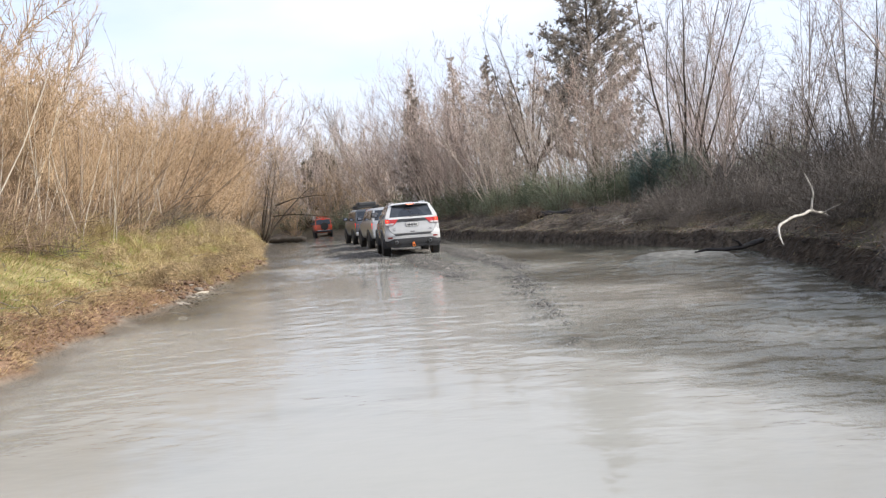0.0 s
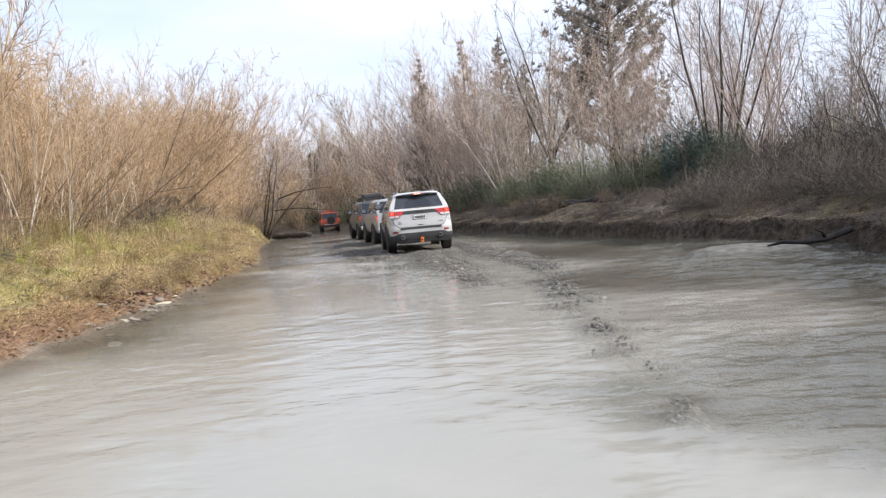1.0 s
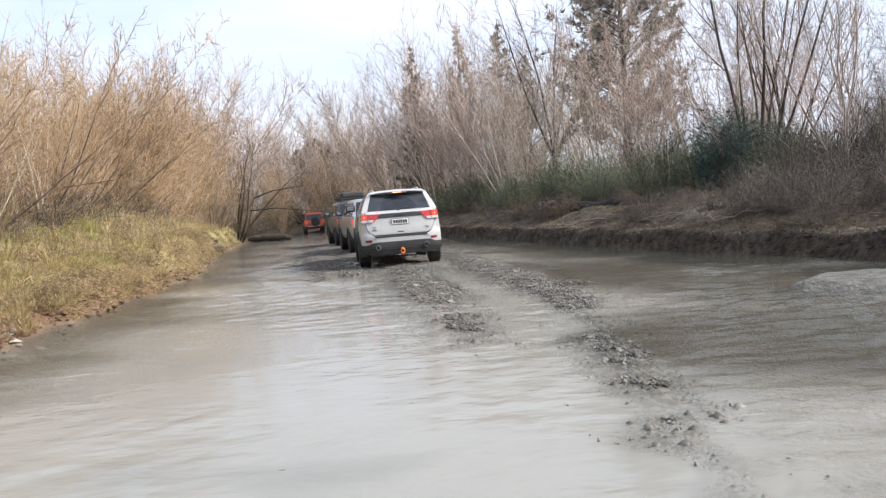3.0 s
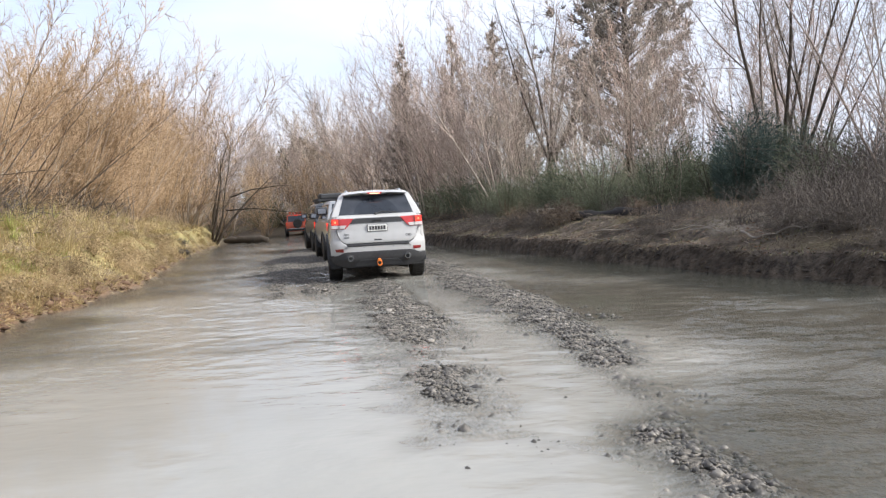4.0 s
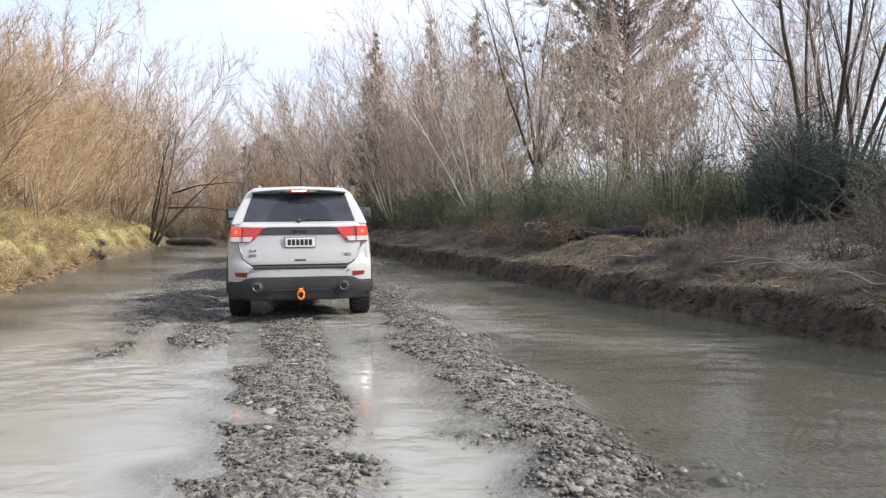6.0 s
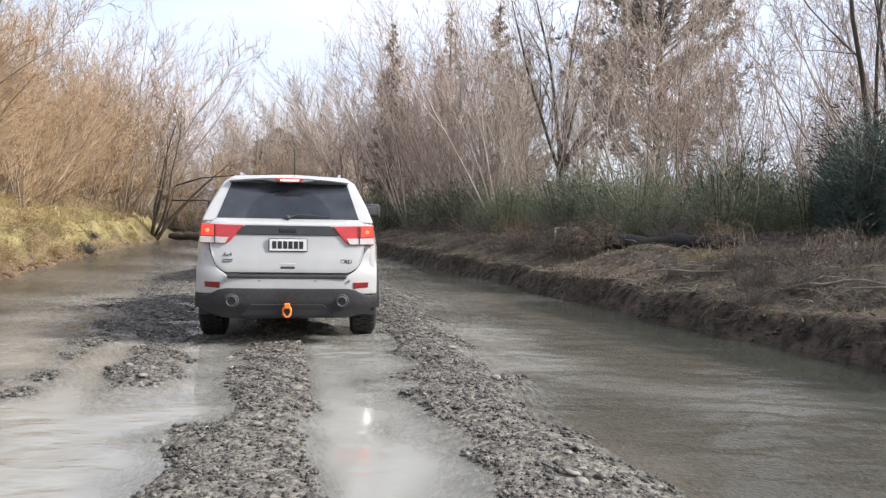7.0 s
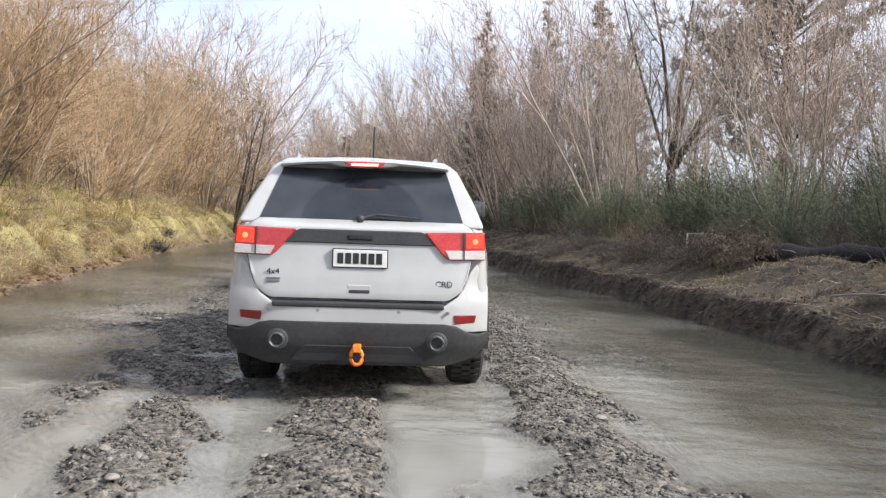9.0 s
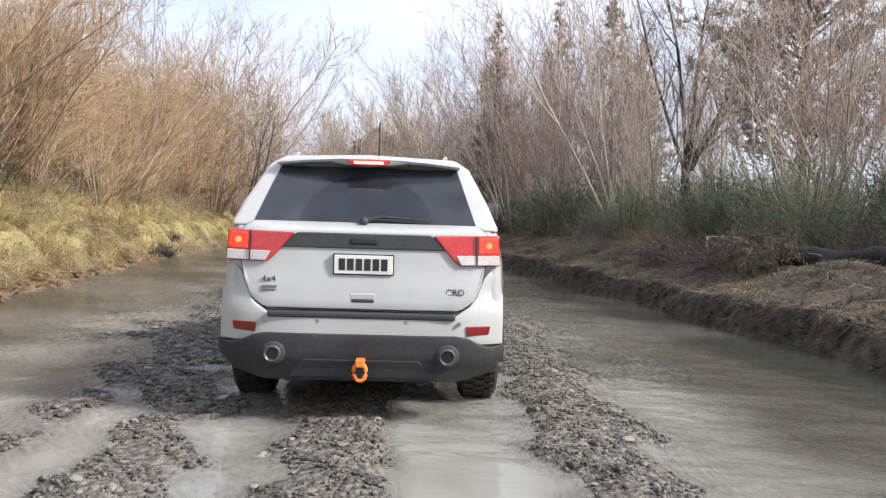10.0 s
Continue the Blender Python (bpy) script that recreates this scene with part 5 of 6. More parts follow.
place_tree(bare_tree("forked", 13.5, M_DARKTWIG, M_DARKBARK, 226), "bare_tree", pose(6.7, 59.4, at(6.7, 59.4)), "bare dark tree that forks above the shrubs", "tree", "dark bare trees")
leaning = place_tree(bare_tree("multistem", 8.5, M_DARKTWIG, M_DARKBARK, 27, lean=(0.42, -0.1)), "bare_tree", pose(-14.0, 63.8, at(-14.0, 63.8) - 0.05), "bare dark many-stemmed tree leaning over the river", "tree", "dark bare trees")
for pts in ([(0.9, 0, 2.0), (2.6, 0.1, 2.05), (4.6, 0.0, 1.75), (6.6, -0.2, 1.45)], [(1.2, 0, 2.8), (2.6, -0.3, 3.2), (4.3, -0.5, 3.35), (5.4, -0.4, 3.3)]):
    part("low_branch", chain(Geo(), pts, [0.05, 0.035, 0.022, 0.010], 6), M_DARKBARK, leaning)
copies(FINETANGLE, along(right_edge, 1, 20, 36, 1.2, 6.5, 11.0, 48, (1.4, 2.2)), "bramble_bush", "dead brown bramble bush of tangled canes", "bush", "dead bushes", 48)
copies(BROWNWILLOW, along(right_edge, 1, 11, 33, 1.9, 7.0, 14.0, 47, (0.75, 1.15)), "shrub_willow", "brown leafless thicket of thin upright stems", "shrub", "brown thickets", 47)
copies(BROOM, along(right_edge, 1, 38, 78, 0.75, 3.8, 6.4, 12, (0.75, 1.3)), "broom_shrub", BL, "shrub", "broom shrubs", 12)
copies(FARBROOM, along(right_edge, 1, 60, 98, 1.2, 1.5, 4.5, 40, (0.8, 1.2)), "broom_shrub", BL, "shrub", "broom shrubs", 40)
copies(BROOM, along(right_edge, 1, 30, 50, 1.6, 6.5, 12.0, 16, (0.7, 1.2)), "broom_shrub", BL, "shrub", "broom shrubs", 16)
copies(DARKBROOM, [(9.2, 36.7, 0.92), (9.9, 37.4, 0.85), (10.9, 36.3, 0.78), (14.0, 35.0, 0.6)], "broom_shrub", "large dark green broom shrub on the earth bank", "shrub", "broom shrubs", 13)
DB = "dead brown bramble bush of tangled canes"
copies(FINETANGLE, along(right_edge, 1, 6, 31, 0.75, 2.4, 6.0, 14, (0.7, 1.2)), "bramble_bush", DB, "bush", "dead bushes", 14)
copies(FINETANGLE, along(right_edge, 1, 22, 50, 0.9, 0.35, 2.2, 75, (0.22, 0.42)), "bramble_bush", DB, "bush", "dead bushes", 75)
copies(FINETANGLE, along(right_edge, 1, 9, 27, 0.8, 1.0, 2.6, 74, (0.45, 0.8)), "bramble_bush", DB, "bush", "dead bushes", 74)
copies(FINETANGLE, along(right_edge, 1, 6, 27, 1.0, 4.5, 10.0, 15, (1.2, 1.9)), "bramble_bush", DB, "bush", "dead bushes", 15)
copies(TANGLE, along(right_edge, 1, 33, 76, 1.5, 3.0, 5.5, 17, (0.5, 0.95)), "bramble_bush", DB, "bush", "dead bushes", 17)
copies(TANGLE, along(right_edge, 1, 27, 60, 0.9, 2.0, 4.0, 19, (0.3, 0.6)), "bramble_bush", DB, "bush", "dead bushes", 19)
copies(LIGHTTANGLE, along(right_edge, 1, 34, 58, 1.8, 3.0, 4.6, 77, (0.6, 1.1)), "bramble_bush", DB, "bush", "dead bushes", 77)
copies(BROWNWILLOW, along(right_edge, 1, 34, 62, 4.5, 11.0, 20.0, 78, (0.7, 1.0)), "shrub_willow", "brown leafless thicket of thin upright stems", "shrub", "brown thickets", 78)
copies(TANGLE, along(left_edge, -1, 19, 46, 2.0, 3.2, 4.8, 79, (0.6, 1.0)), "bramble_bush", DB, "bush", "dead bushes", 79)
frand_turn = random.Random(19)
ARCHED = [bare_tree("leaner", 6.5, M_WARMCROWN, M_DARKTWIG, s, lean=(0.95, -0.25)) for s in (251, 252, 253)]
for i, (x, y, k) in enumerate(((-10.2, 27.5, 0.9), (-10.6, 31.0, 1.0), (-11.3, 34.5, 1.0), (-12.0, 38.0, 1.1), (-13.2, 43.0, 1.1), (-9.6, 23.5, 0.8))):
    place_tree(ARCHED[i % 3], "willow", pose(x, y, at(x, y), 0, 0, frand_turn.uniform(-25, 25)) @ Matrix.Diagonal((k, k, k, 1)), "bare willow with dark stems leaning out over the grassy bank", "tree", "willows on the bank")
copies(LIGHTTANGLE, along(left_edge, -1, 24, 64, 1.3, 1.2, 4.5, 18, (0.35, 0.7)), "bramble_bush", DB, "bush", "dead bushes", 18)

# conifers
for (x, y, tall, wide, seed) in ((4.6, 71.0, 14.9, 2.7, 61), (1.8, 79.0, 16.4, 2.7, 62), (-2.0, 73.0, 13.7, 2.2, 63), (7.0, 76.0, 13.0, 2.6, 66)):
    me = conifer_meshes(tall - at(x, y), wide, seed, 12, 0.038, 0.35, 1.45, 0.030, M_SPIRE)
    place_tree(me, "pine_tree", pose(x, y, at(x, y)), "slender dark pine tree with light-tipped needles among bare trees", "tree", "pine trees")
for (x, y, tall, wide, seed) in ((10.9, 58.0, 18.5, 4.9, 64),):
    me = conifer_meshes(tall - at(x, y), wide, seed, 19, 0.021, 0.40, 2.0, 0.034)
    place_tree(me, "pine_tree", pose(x, y, at(x, y)), "large broad pine tree with brownish light-tipped needles", "tree", "pine trees")
x, y = -15.6, 109.0
place_tree(conifer_meshes(10.6 - at(x, y), 3.0, 67, 40, 0.03, 0.2, 2.4, 0.06, M_OLIVE), "cypress", pose(x, y, at(x, y)), "broad olive-brown evergreen beyond the river's bend", "tree", "pine trees")


# ---- ground cover ----
def scatter(n, edge, sign, y0, y1, d0, d1, seed, power=1.0):
    rng = np.random.default_rng(seed)
    y = y0 + (y1 - y0) * rng.random(n) ** power
    d = d0 + (d1 - d0) * rng.random(n)
    x = edge(y) + sign * d
    return rng, x, y, d


def grass_stuff(name, label, mat, n, edge, sign, y0, y1, d0, d1, lo, hi, seed, flop=0.6, clump=0.0, power=1.0, width=0.006):
    """Many single blades, in loose clumps, lying over by flop."""
    rng, x, y, d = scatter(n, edge, sign, y0, y1, d0, d1, seed, power)
    keep = wave(x, y, 1.6, seed) + 0.5 * wave(x, y, 4.1, seed + 1) + rng.normal(0, 0.25, n) > clump
    if sign < 0 and name != "edge_grass":      # bare earth along the lower bank
        keep &= d > 0.22 + (0.30 + 0.28 * wave(x, y, 1.9, 8)) * step(27, 19, y) + rng.normal(0, 0.12, n)
    x, y = x[keep], y[keep]
    n = len(x)
    base = np.stack([x, y, height(x, y) - 0.02], 1)
    turn = 2.2 * wave(x, y, 0.9, seed + 2) + rng.normal(0, 0.9, n)
    out = np.stack([np.cos(turn), np.sin(turn), np.zeros(n)], 1)
    L = rng.uniform(lo, hi, n) * (0.7 + 0.5 * (wave(x, y, 1.1, seed + 3) + 1) / 2)
    up = np.array([[0, 0, 1.0]])
    f = np.clip(flop + rng.normal(0, 0.2, n), 0.05, 1.3)[:, None]
    tip = base + unit(up + out * f * 1.6) * L[:, None]
    tip[:, 2] -= (f[:, 0] * 0.25) * L
    side = unit(np.cross(out, up) + rng.normal(0, 0.3, (n, 3)))
    g = Geo()
    blades(g, base, tip, rng.uniform(0.6, 1.4, n) * width, side, up * (L * 0.14)[:, None])
    return tagged(part(name, g, mat), label, "grass", kind="stuff")


grass_stuff("dry_grass", "flattened straw-coloured grass on the left bank", M_GRASS, 88000, left_edge, -1, 7, 50, 0.25, 5.5, 0.10, 0.28, 71, 0.9, -0.6, 1.25)
grass_stuff("green_grass", "short green grass patches on the left bank", M_GREEN, 50000, left_edge, -1, 9, 52, 1.2, 5.0, 0.08, 0.22, 72, 0.7, -0.2, 1.2)
grass_stuff("tall_dry_grass", "tall pale dry grass below the willows", M_GRASS, 26000, left_edge, -1, 14, 66, 3.2, 7.5, 0.5, 1.15, 73, 0.35, 0.1, 1.2, 0.008)
grass_stuff("bank_grass", "dry grass hanging over the bank's edge", M_GRASS, 20000, left_edge, -1, 20, 70, 0.32, 2.2, 0.18, 0.42, 74, 0.8, -0.1, 1.2)
M_RUSSET = material("russet_grass", (0.29, 0.195, 0.098), (0.64, 0.48, 0.265), 0.85, 1.1, 20, 0, random=0.7, spec=0.2, through_light=0.4)
grass_stuff("edge_grass", "short russet dead grass along the grassy bank's edge", M_RUSSET, 34000, left_edge, -1, 8, 27, 0.05, 1.9, 0.06, 0.20, 81, 1.0, -0.5, 1.1, 0.005)
grass_stuff("ledge_grass", "dead brown grass on the earth ledge", M_BRUSH, 60000, right_edge, 1, 8, 70, 0.15, 4.8, 0.06, 0.20, 75, 0.9, -0.1, 1.2)
grass_stuff("lip_grass", "thin olive and straw grass hanging over the ledge's edge", M_LIPGRASS, 26000, right_edge, 1, 10, 60, 0.25, 3.2, 0.07, 0.24, 91, 0.9, -0.1, 1.4)
grass_stuff("shrub_grass", "pale dead grass between the shrubs", M_WARMBRUSH, 7000, right_edge, 1, 28, 70, 3.6, 6.0, 0.2, 0.6, 76, 0.5, 0.35, 1.2)


M_MOSS = material("mossy_grass", (0.055, 0.060, 0.026), (0.16, 0.155, 0.070), 0.9, 0.8, 20, 0, random=0.6, spec=0.2, through_light=0.3)
grass_stuff("ledge_moss", "low mossy green grass on the earth ledge", M_MOSS, 40000, right_edge, 1, 8, 66, 0.1, 4.5, 0.03, 0.11, 79, 0.9, 0.2, 1.2, 0.005)
grass_stuff("ledge_straw", "pale flattened straw on the earth ledge", M_GRASS, 12000, right_edge, 1, 8, 66, 0.1, 4.8, 0.12, 0.34, 80, 1.1, 0.35, 1.2, 0.003)


def hanging_grass(name, label, mat, n, edge, sign, y0, y1, top, lo, hi, seed, lift=0.35):
    """Blades that hang from a bank's upper edge towards the water."""
    rng = np.random.default_rng(seed)
    y = y0 + (y1 - y0) * rng.random(n) ** 1.2
    y = y[wave(y * 0 + 3, y, 2.3, seed) + 0.6 * wave(y * 0, y, 7.0, seed) + rng.normal(0, 0.3, len(y)) > -0.2]
    n = len(y)
    x = edge(y) + sign * rng.uniform(0.05, top, n)
    base = np.stack([x, y, height(x, y)], 1)
    L = rng.uniform(lo, hi, n)
    d = unit(np.stack([-sign * rng.uniform(0.3, 1.2, n), rng.normal(0, 0.5, n), rng.uniform(-1.0, lift, n)], 1))
    side = unit(np.cross(d, rng.normal(0, 1, (n, 3))))
    g = Geo()
    blades(g, base, base + d * L[:, None], rng.uniform(0.002, 0.0045, n), side, np.array([[0, 0, 0.05]]) * L[:, None])
    return tagged(part(name, g, mat), label, "grass", kind="stuff")


hanging_grass("hanging_grass", "dead grass and fine roots hanging over the cut bank", M_ROOT, 22000, right_edge, 1, 7, 66, 0.4, 0.08, 0.30, 77, -0.3)
hanging_grass("overhanging_grass", "dry grass hanging over the left bank's edge", M_GRASS, 7000, left_edge, -1, 22, 66, 0.5, 0.08, 0.28, 78)


# ---- stones ----
def stone_mesh(seed, squash=0.6):
    rng = np.random.default_rng(seed)
    bm = bmesh.new()
    bmesh.ops.create_icosphere(bm, subdivisions=2, radius=1)
    ax = rng.normal(0, 1, (5, 3))
    for v in bm.verts:
        c = np.array(v.co)
        k = 1 + 0.10 * math.sin(3 * float(c @ ax[0])) + 0.08 * math.sin(4 * float(c @ ax[1]))
        for a in ax[2:]:
            a = a / np.linalg.norm(a)
            over = float(c @ a) - 0.55
            if over > 0:
                c = c - a * over * 0.85
        v.co = Vector(c * k) * 1.0
        v.co.z *= squash
    return bm


STONES = [as_mesh("stone", stone_mesh(80 + i, 0.36 + 0.1 * (i % 3)), M_STONE) for i in range(5)]
WETSTONES = [as_mesh("stone", stone_mesh(90 + i, 0.5 + 0.1 * (i % 3)), M_PEBBLE) for i in range(4)]
for me in STONES + WETSTONES:
    me.polygons.foreach_set("use_smooth", np.ones(len(me.polygons), bool))


def stones(meshes, spots, name, label, group, seed, sink=0.25):
    rng = random.Random(seed)
    for x, y, r in spots:
        ob = part(name, meshes[rng.randrange(len(meshes))], [], None, m=pose(x, y, max(at(x, y), -0.06) + r * (0.55 - sink), rng.uniform(-12, 12), rng.uniform(-12, 12), rng.uniform(0, 360)) @ Matrix.Diagonal((r * rng.uniform(0.9, 1.4), r, r * rng.uniform(0.7, 1.0), 1)))
        tagged(ob, label, "stone", group)


rng = random.Random(5)
spots = [(-5.67, 18.8, 0.12), (-5.72, 16.4, 0.10), (-5.60, 19.5, 0.08), (-3.75, 11.6, 0.08)]
for i in range(140):
    y = rng.choice((rng.uniform(13.5, 23), rng.uniform(15.5, 20), rng.uniform(16, 19.5)))
    spots.append((float(left_edge(np.array(y))) + rng.uniform(-0.25, 0.55), y, rng.choice((0.022, 0.028, 0.033, 0.042, 0.055, 0.07))))
stones(STONES, spots, "stone", "grey-tan river stone at the water's edge", "stones along the bank", 6)
M_PALESTONE = material("pale_stone", (0.24, 0.205, 0.155), (0.44, 0.385, 0.30), 0.8, 6, 60, 0.4, random=0.5)
SLABS = [as_mesh("stone", stone_mesh(86 + i, 0.30), M_PALESTONE) for i in range(2)]
stones(SLABS, [(-5.62, 18.7, 0.17), (-5.50, 17.9, 0.13), (-5.42, 16.9, 0.12), (-5.70, 19.6, 0.14), (-5.35, 16.3, 0.09), (-4.55, 14.0, 0.10), (-6.6, 17.2, 0.10)], "stone", "flat pale tan stone at the water's edge", "stones along the bank", 9, 0.45)
spots = []
while len(spots) < 90:
    y = rng.uniform(9, 34)
    x = rng.uniform(-5, 2.4)
    if float(gravel_at(np.array(x), np.array(y))) > 0.25:
        spots.append((x, y, rng.choice((0.020, 0.026, 0.034, 0.042))))
stones(WETSTONES, spots, "cobble", "dark wet cobble on the gravel bar", "cobbles on the gravel bar", 7)

# pebbles of the gravel bars, too many to count
prng = np.random.default_rng(8)
n = 260000
px, py = prng.uniform(-6.5, 2.6, n), 8 + 38 * prng.random(n) ** 1.25
pg = gravel_at(px, py)
pz = height(px, py)
keep = (pz > -0.035) & (pg + prng.normal(0, 0.18, n) > 0.25)
px, py, pz = px[keep][:44000], py[keep][:44000], pz[keep][:44000]
# single stones that stick out of the shallow riffle
sx, sy = prng.uniform(0.0, 2.3, 9000), prng.uniform(9, 23, 9000)
keep = gravel_at(sx, sy) + 0.25 * np.sin(14 * (sx + 0.05 * sy)) + prng.normal(0, 0.15, 9000) > -0.12
big = np.concatenate([np.zeros(len(px), bool), np.ones(int(keep.sum()), bool)])
px, py, pz = np.concatenate([px, sx[keep]]), np.concatenate([py, sy[keep]]), np.concatenate([pz, np.maximum(height(sx, sy)[keep], -0.014)])
n = len(px)
pr = prng.uniform(0.007, 0.021, n) * (1 + (prng.random(n) > 0.93) * 0.8) * np.where(big, 1.5, 1.0)
octa = np.array([(1, 0, -0.3), (0, 1, -0.3), (-1, 0, -0.3), (0, -1, -0.3), (0, 0, 0.6)], float)
of = np.array([(0, 1, 4), (1, 2, 4), (2, 3, 4), (3, 0, 4), (3, 2, 1), (1, 0, 3)])
ct, st = np.cos(prng.uniform(0, 6.28, n)), np.sin(prng.uniform(0, 6.28, n))
v = octa[None] * (1 + prng.uniform(-0.35, 0.35, (n, 5, 1)))
v = np.stack([v[..., 0] * ct[:, None] * 1.3 - v[..., 1] * st[:, None], v[..., 0] * st[:, None] * 1.3 + v[..., 1] * ct[:, None], v[..., 2]], -1) * pr[:, None, None]
v += np.stack([px, py, pz + pr * 0.2], 1)[:, None]
pebbles = part("pebbles", Geo().add(v.reshape(-1, 3), (of[None] + (np.arange(n) * 5)[:, None, None]).reshape(-1, 3)), M_PEBBLE)
tagged(pebbles, "dark grey wet river pebbles on the gravel bars", "gravel", kind="stuff")


def tussocks(name, label, mat, n, blades_each, edge, sign, y0, y1, d0, d1, lo, hi, seed, width=0.006, clump=-0.2):
    """Drooping tufts of grass."""
    rng, x, y, d = scatter(n, edge, sign, y0, y1, d0, d1, seed, 1.1)
    keep = wave(x, y, 1.9, seed) + rng.normal(0, 0.4, n) > clump
    x, y = x[keep], y[keep]
    n = len(x)
    size = rng.uniform(0.6, 1.3, n)
    k = blades_each
    a = rng.uniform(0, 6.28, (n, k))
    out = np.stack([np.cos(a), np.sin(a), np.zeros((n, k))], -1)
    base = np.stack([x, y, height(x, y) - 0.02], 1)[:, None] + out * (0.06 * size)[:, None, None] * rng.random((n, k, 1))
    L = rng.uniform(lo, hi, (n, k, 1)) * size[:, None, None]
    f = rng.uniform(0.3, 1.4, (n, k, 1))
    tip = base + unit(np.array([0, 0, 1.0]) + out * f) * L
    tip[..., 2] -= (f * 0.28 * L)[..., 0]
    side = unit(np.cross(out, np.array([0, 0, 1.0])) + rng.normal(0, 0.3, (n, k, 3)))
    g = Geo()
    blades(g, base.reshape(-1, 3), tip.reshape(-1, 3), rng.uniform(0.6, 1.4, n * k) * width, side.reshape(-1, 3), np.array([[0, 0, 0.16]]) * L.reshape(-1, 1))
    return tagged(part(name, g, mat), label, "grass", kind="stuff")


tussocks("grass_tussocks", "drooping straw-coloured tussocks on the left bank", M_GRASS, 1500, 44, left_edge, -1, 20, 66, 0.05, 4.5, 0.20, 0.45, 131, 0.004)
tussocks("green_tussocks", "greenish tussocks on the left bank", M_GREEN, 300, 40, left_edge, -1, 22, 60, 0.8, 4.0, 0.14, 0.30, 132, 0.004, clump=0.1)
tussocks("tall_tussocks", "long pale drooping grass tussocks on the left bank", M_GRASS, 430, 60, left_edge, -1, 21, 50, 1.2, 6.5, 0.40, 0.85, 134, 0.0045)
tussocks("tall_green_tussocks", "long yellow-green grass tussocks on the left bank", M_GREEN, 300, 56, left_edge, -1, 17, 46, 2.0, 6.5, 0.30, 0.65, 135, 0.0045)
tussocks("reed_clumps", "tall yellow dry reeds below the willows", M_GRASS, 90, 56, left_edge, -1, 10, 20, 3.0, 5.2, 0.7, 1.2, 136, 0.0055, -0.6)
tussocks("ledge_tussocks", "dead brown tussocks on the earth ledge", M_BRUSH, 800, 36, right_edge, 1, 8, 66, 0.1, 4.5, 0.08, 0.24, 133, 0.003)


# fallen leaves on the right ledge
M_LEAF = material("dead_leaf", (0.10, 0.052, 0.030), (0.25, 0.145, 0.085), 0.85, 2, 20, 0, random=0.8, spec=0.2)
lrng, lx, ly, ld = scatter(24000, right_edge, 1, 8, 68, 0.3, 5.0, 121, 1.2)
keep = wave(lx, ly, 1.3, 3) + lrng.normal(0, 0.3, len(lx)) > -0.1
lx, ly = lx[keep], ly[keep]
n = len(lx)
lb_ = np.stack([lx, ly, height(lx, ly) + 0.012], 1)
la = lrng.uniform(0, 6.28, n)
ldir = np.stack([np.cos(la), np.sin(la), lrng.uniform(-0.1, 0.5, n)], 1)
litter = part("leaf_litter", blades(Geo(), lb_, lb_ + ldir * lrng.uniform(0.03, 0.08, n)[:, None], lrng.uniform(0.008, 0.02, n), unit(np.cross(ldir, lrng.normal(0, 0.3, (n, 3)) + np.array([[0, 0, 1.0]])))), M_LEAF)
erng, ex, ey, ed_ = scatter(20000, left_edge, -1, 8, 40, 0.05, 1.5, 122, 1.1)
eb = np.stack([ex, ey, height(ex, ey) + 0.01], 1)
ea = erng.uniform(0, 6.28, len(ex))
edir = np.stack([np.cos(ea), np.sin(ea), erng.uniform(-0.1, 0.4, len(ex))], 1)
wrack = part("flood_litter", blades(Geo(), eb, eb + edir * erng.uniform(0.04, 0.14, len(ex))[:, None], erng.uniform(0.003, 0.012, len(ex)), unit(np.cross(edir, erng.normal(0, 0.3, (len(ex), 3)) + np.array([[0, 0, 1.0]])))), M_LEAF)
tagged(wrack, "reddish-brown leaves and straw washed up along the grassy bank", "leaves", kind="stuff")
tagged(litter, "reddish-brown fallen leaves on the earth ledge", "leaves", kind="stuff")


# ---- clods, roots, logs and sticks on the banks ----
def clods(name, label, mat, edge, sign, y0, y1, n, lo, hi, seed, zspan):
    """Crumbled lumps of earth along a bank's face."""
    rng = np.random.default_rng(seed)
    y = y0 + (y1 - y0) * rng.random(n) ** 1.25
    f = rng.random(n)
    x = edge(y) + sign * (0.02 + 0.30 * f + rng.normal(0, 0.04, n))
    z = height(x, y) * 1.0 + rng.normal(0, zspan, n)
    ico = bmesh.new()
    bmesh.ops.create_icosphere(ico, subdivisions=1, radius=1)
    ico.verts.ensure_lookup_table()
    iv = np.array([v.co for v in ico.verts])
    fi = np.array([[k.index for k in t.verts] for t in ico.faces])
    ico.free()
    r = rng.uniform(lo, hi, n)
    v = iv[None] * (1 + rng.uniform(-0.55, 0.45, (n, len(iv), 1))) * np.array([1.0, 1.7, 0.6]) * r[:, None, None] + np.stack([x, y, z], 1)[:, None]
    g = Geo().add(v.reshape(-1, 3), (fi[None] + (np.arange(n) * len(iv))[:, None, None]).reshape(-1, 3))
    return tagged(part(name, g, mat), label, "earth", kind="stuff")


M_MUD = material("dark_wet_earth", (0.022, 0.018, 0.014), (0.075, 0.060, 0.046), 0.85, 3, 30, 0.6, random=0.5)
M_CLAY = material("red_brown_earth", (0.085, 0.050, 0.030), (0.19, 0.118, 0.070), 0.95, 3, 30, 0.6, random=0.4)
clods("bank_clods", "crumbling dark wet earth of the cut bank", M_MUD, right_edge, 1, 7, 66, 1100, 0.012, 0.042, 101, 0.02)
clods("bank_lumps", "crumbled dark turf and earth under the grassy bank", M_CLAY, left_edge, -1, 17, 48, 380, 0.03, 0.08, 103, 0.03)
